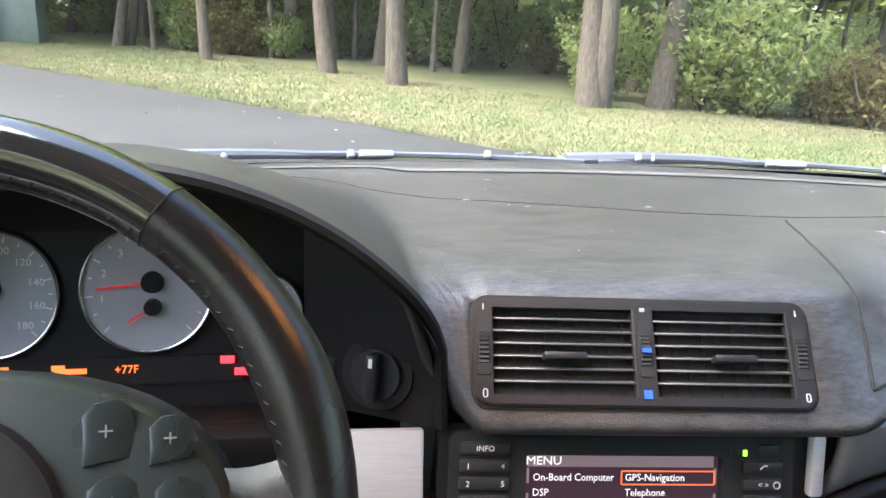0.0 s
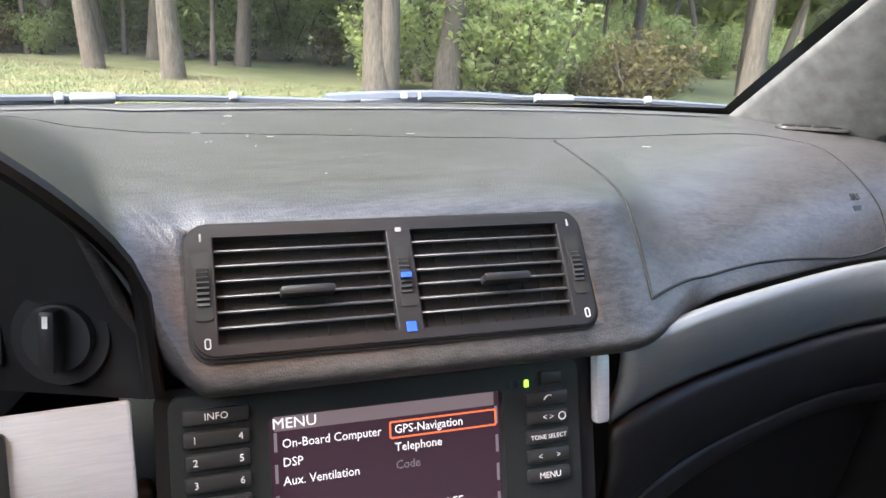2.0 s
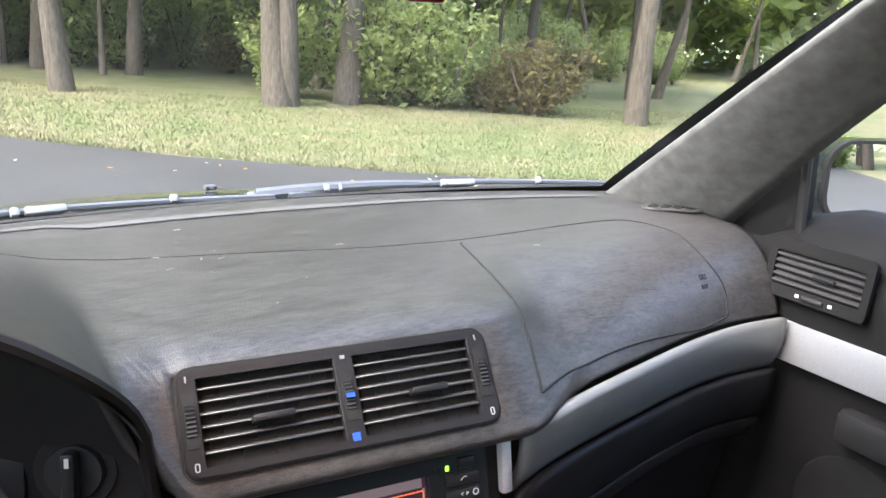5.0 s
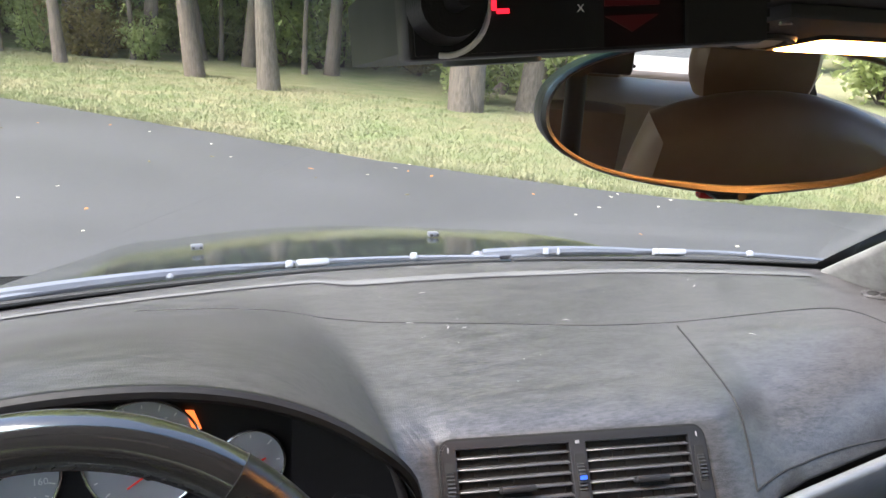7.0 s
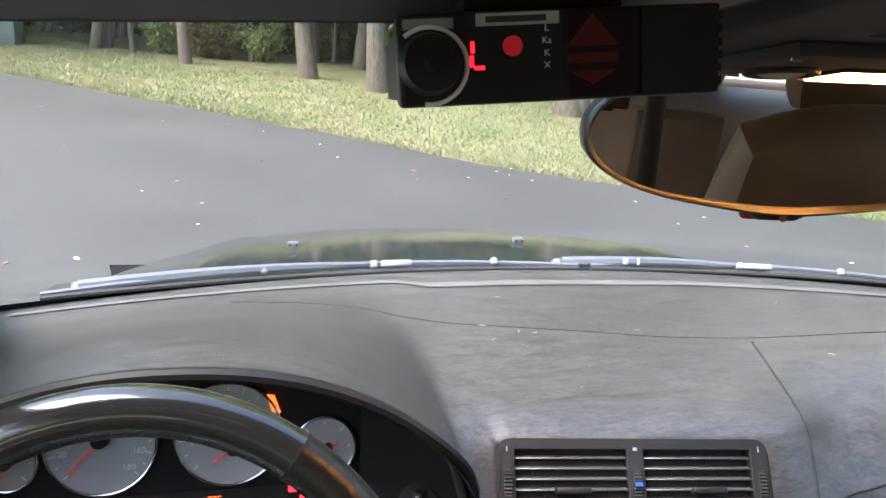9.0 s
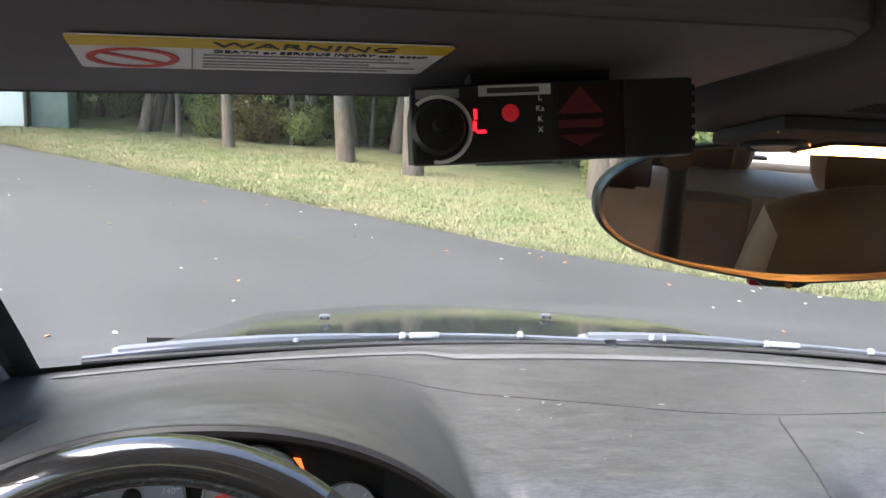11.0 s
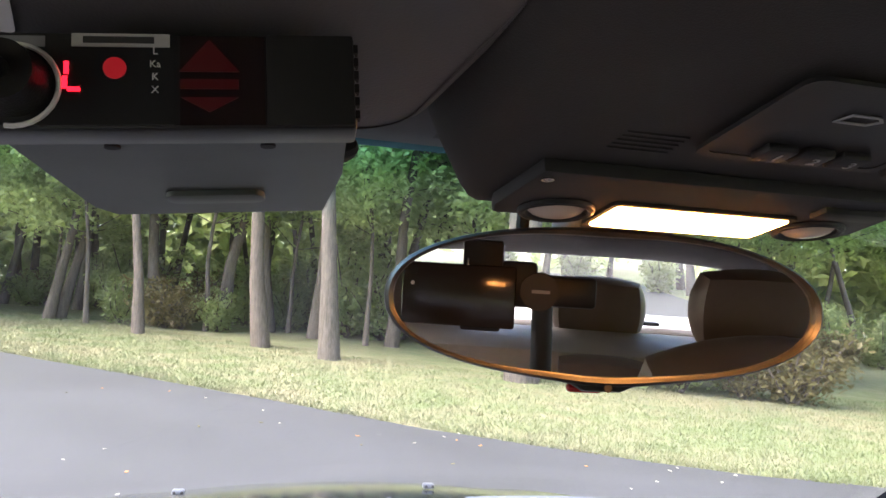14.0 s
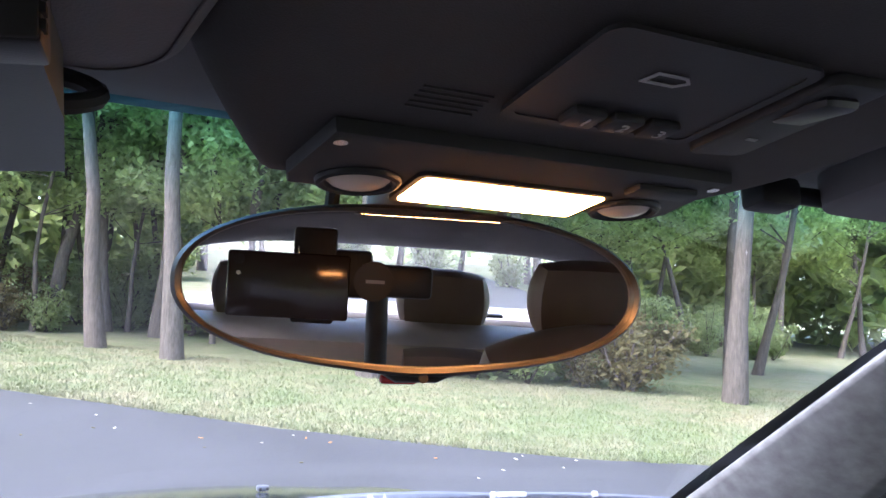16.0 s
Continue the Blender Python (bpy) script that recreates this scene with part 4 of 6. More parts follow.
part("stalk", bm, grained("mirror_stalk", (0.14, 0.145, 0.15), (0.18, 0.185, 0.19), 0.5, 900, 0.0), rear, "grey mirror stalk")
bm = bmesh.new()
tube(bm, [(-0.045 - 0.01 * math.cos(t), 0.435, 1.30 + 0.04 * t) for t in (-1.2, -0.6, 0, 0.6, 1.2)], 0.004, 8)
part("cable", bm, M_RUBBER, rear, "ribbed black cable")

# ---- overhead console with its lamps ----
over = thing("overhead_console", "black overhead console with map lamps and numbered buttons", "overhead console")
bm = bmesh.new()


def pod(u, v):
    y = lerp(0.425, -0.10, v)
    wide = 0.113 + 0.046 * smooth01(0.02, 0.28, v)
    edge = min(1, 11 * u, 11 * (1 - u))
    side = math.sin(edge * math.pi / 2) ** 0.8
    low = 1.3165 + (0.352 - y) * 0.19
    top = 1.352 + 0.03 * smooth01(0, 0.4, v)
    front = smooth01(0.0, 0.11, v)
    return Vector(((2 * u - 1) * wide, y, lerp(top, min(low, top), side * front)))


grid(bm, pod, 56, 50)
part("console_shell", bm, M_CONSOLE, over)
lamp_m = plane_at((0.0, 0.335, 1.3180), (1, 0, 0.0), (0, -0.9824, 0.187))
bm = bmesh.new()
slab(bm, [(-0.096, -0.031), (0.096, -0.031), (0.099, -0.020), (0.093, 0.031), (-0.094, 0.031), (-0.099, -0.020)], 0.006, lamp_m @ pose(0, 0, -0.001), 0.002)
lampunit = part("lamp_unit", bm, M_SOFT, over)
bm = bmesh.new()
ring_plate(bm, rounded(0.098, 0.039, 0.004), rounded(0.092, 0.033, 0.003), 0.002, lamp_m @ pose(0, -0.0165, 0.0048))
part("lens_rim", bm, M_DEEP, lampunit)
bm = bmesh.new()
slab(bm, rounded(0.092, 0.033, 0.003), 0.003, lamp_m @ pose(0, -0.0165, 0.0045), 0.001)
part("lamp_lens", bm, M_LAMP, lampunit, "lit warm white lamp lens")
M_SPOT = Nodes("spot_lens", 0.15, 0, (0.5, 0.42, 0.36)).mat
for x in (-0.069, 0.069):
    bm = bmesh.new()
    tube(bm, [lamp_m @ Vector((x + 0.0165 * math.cos(t), -0.017 + 0.0145 * math.sin(t), 0.0055)) for t in (math.tau * k / 32 for k in range(33))], 0.0022, 8, caps=False)
    ringp = part("spot_ring", bm, M_BLACK, lampunit)
    bm = bmesh.new()
    bmesh.ops.create_uvsphere(bm, u_segments=20, v_segments=10, radius=0.013)
    bmesh.ops.transform(bm, matrix=lamp_m @ pose(x, -0.017, 0.004) @ Matrix.Diagonal((1.1, 0.95, 0.4, 1)), verts=bm.verts)
    part("spot_lens", bm, M_SPOT, ringp, "unlit round map lamp")
for x in (-0.090, 0.088):
    bm = bmesh.new()
    rod(bm, lamp_m @ Vector((x, 0.024, 0.004)), lamp_m @ Vector((x, 0.024, 0.006)), 0.0028, seg=14)
    part("screw", bm, M_CHROME, lampunit)
bm = bmesh.new()
box(bm, (0.034, 0.012, 0.004), lamp_m @ pose(0.066, 0.014, 0.006), 0.0015)
part("lamp_switch", bm, M_SOFT, lampunit)
btn_m = plane_at((-0.004, 0.243, 1.3335), (1, 0.0, 0.0), (0, -0.9824, 0.187))
bm = bmesh.new()
ring_plate(bm, rounded(0.084, 0.068, 0.006), rounded(0.076, 0.060, 0.004), 0.0016, btn_m @ pose(0, 0, -0.0006))
slab(bm, rounded(0.078, 0.062, 0.005), 0.002, btn_m @ pose(0, 0, -0.0015))
bp = part("button_panel", bm, M_SOFT, over)
for k in range(3):
    bm = bmesh.new()
    box(bm, (0.0135, 0.012, 0.004), btn_m @ pose(-0.0140 + 0.0163 * k, -0.0215, 0.002), 0.0015)
    b = part("button", bm, M_SOFT, bp)
    words(str(k + 1), 0.0085, btn_m @ pose(-0.0133 + 0.0163 * k, -0.0215, 0.0042), M_GREY_PRINT, b)
bm = bmesh.new()
ring_plate(bm, [(-0.011, -0.004), (0.006, -0.004), (0.011, 0.0005), (0.007, 0.004), (-0.008, 0.004)], [(-0.0085, -0.0027), (0.0055, -0.0027), (0.009, 0.0003), (0.0063, 0.0027), (-0.007, 0.0027)], 0.0005, btn_m @ pose(-0.0044, 0.011, 0.0008) @ Matrix.Diagonal((0.8, 0.9, 1, 1)))
part("microphone_mark", bm, M_GREY_PRINT, bp)
bm = bmesh.new()
slab(bm, rounded(0.030, 0.070, 0.006), 0.004, btn_m @ pose(0.062, -0.004, -0.003, 0, 4, 0), 0.0015)
rk = part("roof_switch", bm, M_SOFT, over, "sunroof rocker switch")
bm = bmesh.new()
box(bm, (0.018, 0.026, 0.006), btn_m @ pose(0.062, 0.010, 0.0005, 8, 4, 0), 0.003)
part("rocker", bm, M_FRAME, rk)
bm = bmesh.new()
box(bm, (0.005, 0.002, 0.0004), btn_m @ pose(0.062, -0.018, 0.0016))
part("rocker_mark", bm, M_GREY_PRINT, rk)
for j in range(5):
    y = 0.272 + 0.004 * j
    bm = bmesh.new()
    box(bm, (0.026, 0.0010, 0.0010), Matrix.Translation((-0.062, y, 1.3165 + (0.352 - y) * 0.19 - 0.0002)))
    part("speaker_slot", bm, M_SOFT, over)

# ---- sun visor with its warning label ----
visor = thing("sun_visor", "black sun visor folded up, with a yellow and white warning label", "sun visor")
vis_m = plane_at((-0.364, 0.205, 1.331), (1, 0.165, 0.04), (0.17, -0.95, 0.18))
bm = bmesh.new()
slab(bm, rounded(0.428, 0.133, 0.028, 7), 0.022, vis_m @ pose(0.014, -0.0065, -0.0235), 0.006)
vb = part("visor_body", bm, M_VISOR, visor)
label_m = vis_m @ pose(0.045, 0.0, -0.001)
bm = bmesh.new()
slab(bm, rounded(0.104, 0.040, 0.002), 0.0004, label_m)
lab = part("warning_label", bm, M_WHITE, vb, "white and yellow printed label")
bm = bmesh.new()
slab(bm, rounded(0.1038, 0.010, 0.001), 0.0003, label_m @ pose(0, 0.0148, 0.0004))
part("yellow_band", bm, Nodes("label_yellow", 0.6, 0, (0.75, 0.52, 0.03)).mat, lab)
bm = bmesh.new()
vo = rounded(0.416, 0.121, 0.022, 7)
tube(bm, [vis_m @ Vector((x + 0.014, y - 0.0065, -0.0014)) for x, y in vo + vo[:1]], 0.0005, 5, caps=False)
part("edge_seam", bm, M_LINER, vb)
M_INK = Nodes("ink", 0.6, 0, (0.03, 0.03, 0.03)).mat
M_INK_RED = Nodes("red_ink", 0.6, 0, (0.6, 0.06, 0.05)).mat
words("WARNING", 0.0085, label_m @ pose(0.010, 0.0148, 0.0008), M_INK, lab, width=1.25)
words("DEATH or SERIOUS INJURY can occur", 0.0042, label_m @ pose(0.016, 0.0060, 0.0006), M_INK, lab, width=0.92)
for k, w in enumerate((0.056, 0.062, 0.050, 0.066, 0.058)):
    bm = bmesh.new()
    box(bm, (w, 0.0012, 0.0003), label_m @ pose(-0.018 + w / 2, 0.0012 - 0.0042 * k, 0.0005))
    part("text_line", bm, M_GREY_PRINT, lab)
bm = bmesh.new()
ring_plate(bm, [(0.0125 * math.cos(t), 0.0125 * math.sin(t)) for t in (math.tau * k / 28 for k in range(28))], [(0.0102 * math.cos(t), 0.0102 * math.sin(t)) for t in (math.tau * k / 28 for k in range(28))], 0.0003, label_m @ pose(-0.037, -0.005, 0.0005))
box(bm, (0.022, 0.0022, 0.0003), label_m @ pose(-0.037, -0.005, 0.0006, 0, 0, -40))
part("ban_sign", bm, M_INK_RED, lab)
bm = bmesh.new()
box(bm, (0.0004, 0.028, 0.0003), label_m @ pose(-0.021, -0.005, 0.0005))
part("divider", bm, M_GREY_PRINT, lab)

# the passenger's visor, folded up
visor_p = thing("sun_visor", "black sun visor folded up on its hinge", "sun visor")
vp_m = plane_at((0.415, 0.275, 1.334), (1, -0.165, -0.04), (-0.17, -0.95, 0.18))
bm = bmesh.new()
slab(bm, rounded(0.37, 0.14, 0.028, 7), 0.022, vp_m @ pose(0, -0.025, -0.0235), 0.006)
part("visor_body", bm, M_VISOR, visor_p)
bm = bmesh.new()
rod(bm, vp_m @ Vector((-0.21, -0.085, -0.010)), vp_m @ Vector((-0.17, -0.085, -0.010)), 0.006, seg=14)
box(bm, (0.03, 0.024, 0.02), vp_m @ pose(-0.215, -0.085, -0.008), 0.005)
part("hinge_clip", bm, M_BLACK, visor_p)

# ---- radar detector under the visor ----
radar = thing("radar_detector", "black radar detector clipped under the visor, showing a red L", "radar detector")
rd_m = plane_at((-0.229, 0.220, 1.319), (1, -0.09, 0.09), (0, 0.11, 1))
RWd, RHt = 0.0925, 0.0255
bm = bmesh.new()
box(bm, (RWd, RHt, 0.014), rd_m @ pose(0, 0, -0.007), 0.0012)
part("front_case", bm, M_FRAME, radar)
M_RADAR = grained("radar_metal", (0.050, 0.060, 0.058), (0.066, 0.078, 0.075), 0.5, 1200, 0.0001, 0.3)
bm = bmesh.new()
slab(bm, [(-0.046, 0), (0.044, 0), (0.044, 0.045), (0.038, 0.105), (-0.041, 0.105), (-0.046, 0.09)], 0.021, rd_m @ pose(0, -0.0105, -0.013, -90) , 0.0015)
body = part("case", bm, M_RADAR, radar, "dark grey-green metal case")
bm = bmesh.new()
slab(bm, rounded(0.034, 0.014, 0.005), 0.002, rd_m @ pose(0.0, -0.0105, -0.085, 90), 0.0006)
part("lens_cover", bm, M_RADAR, body)
for x in (-0.02, 0.022):
    bm = bmesh.new()
    rod(bm, rd_m @ Vector((x, -0.0100, -0.022)), rd_m @ Vector((x, -0.0112, -0.022)), 0.0022, seg=12)
    part("screw", bm, M_DEEP, body)
bm = bmesh.new()
box(bm, (0.0465, RHt - 0.002, 0.0006), rd_m @ pose(-0.0215, 0, 0.0003))
face = part("face_left", bm, M_FRAME, radar)
bm = bmesh.new()
box(bm, (0.0225, RHt - 0.002, 0.0006), rd_m @ pose(0.0115, 0, 0.0003))
mid = part("arrow_window", bm, Nodes("dark_window", 0.15, 0, (0.02, 0.012, 0.012)).mat, radar)
bm = bmesh.new()
box(bm, (0.0225, RHt - 0.001, 0.0016), rd_m @ pose(0.0345, 0, 0.0008), 0.0006)
part("face_right", bm, M_DEEP, radar)
for k in range(6):
    bm = bmesh.new()
    box(bm, (0.0012, 0.0022, 0.003), rd_m @ pose(0.0464, -0.009 + 0.0036 * k, -0.001))
    part("serration", bm, M_DEEP, radar)
bm = bmesh.new()
box(bm, (0.0235, 0.0034, 0.0004), rd_m @ pose(-0.0125, 0.0103, 0.0008))
nameplate = part("name_plate", bm, Nodes("pale_print", 0.5, 0, (0.45, 0.45, 0.44)).mat, face)
bm = bmesh.new()
box(bm, (0.017, 0.0017, 0.0003), rd_m @ pose(-0.013, 0.0103, 0.0011))
part("print_bar", bm, M_INK, nameplate)
bm = bmesh.new()
box(bm, (0.014, 0.0028, 0.0003), rd_m @ pose(-0.0375, 0.0098, 0.0007))
part("print_bar", bm, M_GREY_PRINT, face)
bm = bmesh.new()
for (x, y, w, h) in ((-0.0026, 0.0022, 0.0011, 0.0032), (-0.0029, -0.0016, 0.0011, 0.0032), (-0.0008, -0.0034, 0.0030, 0.0011)):
    box(bm, (w, h, 0.0004), rd_m @ pose(-0.0228 + x, 0.0008 + y, 0.0009))
part("digit", bm, glow("radar_red", (1.0, 0.012, 0.025), 2.6), face, "glowing red letter L")
bm = bmesh.new()
rod(bm, rd_m @ Vector((-0.0140, 0.003, 0.0006)), rd_m @ Vector((-0.0140, 0.003, 0.0010)), 0.0028, seg=24)
part("mute_dot", bm, glow("dim_red", (0.7, 0.02, 0.03), 0.25, (0.2, 0.01, 0.01)), face)
for k, tx in enumerate(("L", "Ka", "K", "X")):
    words(tx, 0.0026, rd_m @ pose(-0.0043, 0.0075 - 0.0034 * k, 0.0008), M_WHITE, face)
M_ARROW = glow("arrow_red", (0.6, 0.01, 0.02), 0.015, (0.03, 0.003, 0.004))
for pts in ([(-0.0075, 0.0012), (0.0075, 0.0012), (0.0, 0.0098)], [(-0.0072, -0.0034), (0.0072, -0.0034), (0.0072, -0.0008), (-0.0072, -0.0008)], [(-0.0072, -0.0056), (0.0, -0.0095), (0.0072, -0.0056)]):
    bm = bmesh.new()
    slab(bm, pts, 0.0003, rd_m @ pose(0.0090, 0.001, 0.0006))
    part("arrow", bm, M_ARROW, mid, smooth=False)
bm = bmesh.new()
tube(bm, [rd_m @ Vector((-0.0375 + 0.0105 * math.cos(t), -0.0015 + 0.0105 * math.sin(t), 0.0008)) for t in (radians(-100 + 230 * k / 20) for k in range(21))], 0.0007, 6)
part("dial_mark", bm, M_WHITE, face)
bm = bmesh.new()
rod(bm, rd_m @ Vector((-0.0375, -0.001, 0.0006)), rd_m @ Vector((-0.0375, -0.001, 0.0105)), 0.0088, 0.0075, 32)
knob = part("volume_knob", bm, M_BLACK, radar)
bm = bmesh.new()
rod(bm, rd_m @ Vector((-0.0375, -0.001, 0.0105)), rd_m @ Vector((-0.0375, -0.001, 0.020)), 0.0025, 0.002, 16)
part("lever", bm, M_BLACK, knob)
bm = bmesh.new()
box(bm, (0.0016, 0.004, 0.0004), rd_m @ pose(-0.0335, -0.0005, 0.0095))
part("knob_mark", bm, M_RED, knob)
bm = bmesh.new()
box(bm, (0.05, 0.012, 0.05), rd_m @ pose(0, 0.0165, -0.045), 0.002)
part("visor_clip", bm, M_DEEP, radar)
# suction cup loop hanging by the glass
cup = thing("suction_cup", "small black rubber suction cup loop on the windscreen", "suction cup")
bm = bmesh.new()
tube(bm, [(-0.196 + 0.026 * math.cos(t), 0.325 + 0.012 * math.sin(t), 1.325 + 0.008 * math.sin(t)) for t in (math.tau * k / 24 for k in range(25))], 0.0035, 8, caps=False)
part("loop", bm, M_RUBBER, cup)


# ---- doors and side of the body ----
M_DOOR = grained("door_vinyl", (0.008, 0.008, 0.0085), (0.0135, 0.0135, 0.014), 0.7, 1200, 0.0003)
M_DOOR.node_tree.nodes["Principled BSDF"].inputs["Specular IOR Level"].default_value = 0.2
M_DOORTRIM = brushed("door_silver", (0.36, 0.37, 0.39), 0.42)


def car_door(side, name, label):
    d = thing(name, label, "car door", kind="structure")
    s = side

    def P(x, y, z):
        return Vector((s * x, y, z))

    bm = bmesh.new()

    def inner(u, v):
        y = lerp(0.83, -0.42, u)
        prof = ((0.80, 0.985), (0.765, 0.982), (0.735, 0.968), (0.712, 0.94), (0.702, 0.90), (0.70, 0.845), (0.708, 0.80), (0.715, 0.75), (0.73, 0.62), (0.735, 0.35))
        f = v * (len(prof) - 1)
        i = min(int(f), len(prof) - 2)
        x = lerp(prof[i][0], prof[i + 1][0], f - i)
        z = lerp(prof[i][1], prof[i + 1][1], f - i)
        z -= 0.035 * smooth01(0.60, 0.74, y) * smooth01(0.8, 0.98, z)
        x += 0.012 * smooth01(0.66, 0.70, y)
        return P(x, y, z)
    grid(bm, inner, 24, 27)
    ob = part("door_panel", bm, M_DOOR, d)
    mo = ob.modifiers.new("thickness", "SOLIDIFY")
    mo.thickness, mo.offset = 0.01, 0
    bm = bmesh.new()
    box(bm, (0.012, 1.02, 0.056), pose(s * 0.6965, 0.135, 0.812, 0, s * 3, 0), 0.003)
    part("door_trim", bm, M_DOORTRIM, d, "brushed silver door trim")
    bm = bmesh.new()
    box(bm, (0.03, 0.9, 0.05), pose(s * 0.70, 0.1, 0.73), 0.012)
    part("arm_rest", bm, M_BLACK, d)
    # air outlet in the door
    vm = plane_at((s * 0.691, 0.605, 0.912), (0, -s, 0.0), (s * 0.10, 0, 1))
    bm = bmesh.new()
    ring_plate(bm, rounded(0.142, 0.078, 0.008), rounded(0.122, 0.046, 0.004), 0.008, vm @ pose(0, 0, -0.001))
    outlet = part("door_vent", bm, M_DOOR, d, "black door air outlet")
    bm = bmesh.new()
    slab(bm, rounded(0.124, 0.048, 0.004), 0.001, vm @ pose(0, 0, -0.001))
    part("vent_backing", bm, M_DEEP, outlet)
    for k in range(5):
        bm = bmesh.new()
        box(bm, (0.121, 0.002, 0.008), vm @ pose(0, 0.018 - 0.009 * k, 0.003, 15))
        part("slat", bm, M_SLAT, outlet)
    bm = bmesh.new()
    box(bm, (0.03, 0.005, 0.008), vm @ pose(0.012, 0.0, 0.009), 0.002)
    part("slider_tab", bm, M_FRAME, outlet)
    bm = bmesh.new()
    box(bm, (0.03, 0.006, 0.005), vm @ pose(0.002, -0.031, 0.008), 0.002)
    part("thumb_wheel", bm, M_KEY, outlet)
    for x in (-0.020, 0.026):
        bm = bmesh.new()
        box(bm, (0.005, 0.004, 0.0006), vm @ pose(x, -0.031, 0.0075))
        part("mark", bm, M_WHITE, outlet)
    # triangular speaker panel at the foot of the window
    bm = bmesh.new()
    tri = [P(0.735, 0.87, 0.89), P(0.740, 0.676, 0.935), P(0.722, 0.674, 1.085), P(0.72, 0.70, 1.085)]
    vs = [bm.verts.new(p) for p in tri] + [bm.verts.new(p + Vector((s * 0.03, 0, 0))) for p in tri]
    bm.faces.new(vs[:4])
    bm.faces.new(vs[4:])
    for k in range(4):
        bm.faces.new((vs[k], vs[(k + 1) % 4], vs[4 + (k + 1) % 4], vs[4 + k]))
    part("corner_panel", bm, M_DOOR, d)
    bm = bmesh.new()
    slab(bm, rounded(0.060, 0.066, 0.012), 0.003, plane_at((s * 0.7365, 0.715, 0.985), (0, -s, 0.05), (-s * 0.1, 0, 1)), 0.001)
    part("tweeter_grille", bm, M_DEEP, d)
    bm = bmesh.new()
    rod(bm, P(0.735, 0.52, 0.60), P(0.715, 0.52, 0.60), 0.085, 0.08, 40)
    part("speaker_cover", bm, M_BLACK, d, "round black speaker cover")
    # window frame
    bm = bmesh.new()
    tube(bm, [P(0.735, 0.670, 0.95), P(0.722, 0.670, 1.075), P(0.69, 0.575, 1.16), P(0.655, 0.38, 1.28), P(0.63, 0.10, 1.36), P(0.62, -0.25, 1.365)], 0.007, 8)
    part("window_frame", bm, M_RUBBER, d)
    return d


car_door(1, "door_1", "black passenger door with silver trim and an air outlet")
car_door(-1, "door_2", "black driver's door with silver trim and an air outlet")


def side_mirror(s):
    t = thing("door_mirror", "dark door mirror outside the window, reflecting the driveway", "mirror")
    c = Vector((s * 1.03, 0.737, 0.985))
    m = plane_at(c, (0.90, -0.44 * s, 0), (-0.03 * s, 0.085, 1))
    bm = bmesh.new()
    o = rounded(0.185, 0.135, 0.045)
    slab(bm, o, 0.06, m @ pose(0, 0, -0.065), 0.0)
    part("mirror_shell", bm, M_PAINT, t)
    bm = bmesh.new()
    ring_plate(bm, o, [(x * 0.93, y * 0.92) for x, y in o], 0.012, m @ pose(0, 0, -0.006))
    part("mirror_rim", bm, M_BLACK, t)
    bm = bmesh.new()
    slab(bm, [(x * 0.94, y * 0.93) for x, y in o], 0.001, m @ pose(0, 0, -0.003))
    part("mirror_glass", bm, M_MIRROR, t, smooth=False)
    bm = bmesh.new()
    tube(bm, [(s * 0.76, 0.80, 0.95), (s * 0.85, 0.82, 0.955), (s * 0.95, 0.825, 0.96)], 0.03, 12)
    part("mirror_arm", bm, M_PAINT, t)


side_mirror(1)
side_mirror(-1)

# ---- body shell that closes the car ----
shell_o = thing("bodywork", "dark painted car body with a long bonnet", "car body", kind="structure")


def bonnet(u, v):
    x = lerp(-0.86, 0.86, u)
    y = lerp(1.13 - 0.20 * (x / 0.78) ** 2, 2.35 - 0.25 * (x / 0.78) ** 2, v)
    z = 0.948 - 0.085 * (abs(x) / 0.78) ** 2.6 - 0.03 * v - 0.26 * v ** 1.4 + 0.010 * math.exp(-((abs(x) - 0.42) / 0.07) ** 2)
    return Vector((x, y, z))


bm = bmesh.new()
grid(bm, bonnet, 60, 50)
ob = part("bonnet", bm, M_PAINT, shell_o, "glossy dark bonnet reflecting the lawn")
mo = ob.modifiers.new("thickness", "SOLIDIFY")
mo.thickness, mo.offset = 0.012, -1
bm = bmesh.new()
grid(bm, lambda u, v: Vector((lerp(-0.72, 0.72, u), lerp(1.00, 1.15, v) - 0.22 * lerp(-0.72, 0.72, u) ** 2, 0.935 - 0.06 * v)), 40, 3)
part("cowl", bm, M_DEEP, shell_o)
bm = bmesh.new()
for s in (-1, 1):
    grid(bm, lambda u, v: Vector((s * lerp(0.80, 0.90, math.sin(v * 1.57)), lerp(2.3, -2.2, u), lerp(lerp(0.55, 0.76, smooth01(0.0, 0.3, u)) + 0.16 * smooth01(0.42, 0.48, u), 0.25, v))), 30, 6)
part("flank", bm, M_PAINT, shell_o)
bm = bmesh.new()
grid(bm, lambda u, v: Vector((lerp(-0.80, 0.80, u), 2.30 + 0.05 * math.sin(v * 3), lerp(0.57, 0.25, v))), 8, 6)
grid(bm, lambda u, v: Vector((lerp(-0.80, 0.80, u), -2.25, lerp(0.98, 0.25, v))), 8, 6)
grid(bm, lambda u, v: Vector((lerp(-0.85, 0.85, u), lerp(-2.2, -1.55, v), 0.98)), 8, 2)
part("bumper", bm, M_PAINT, shell_o)
bm = bmesh.new()
grid(bm, lambda u, v: Vector((lerp(-0.82, 0.82, u), lerp(-2.2, 1.0, v), 0.30)), 4, 8)
part("floor_pan", bm, grained("carpet", (0.02, 0.018, 0.017), (0.03, 0.028, 0.026), 0.95, 300, 0.002), shell_o)
bm = bmesh.new()
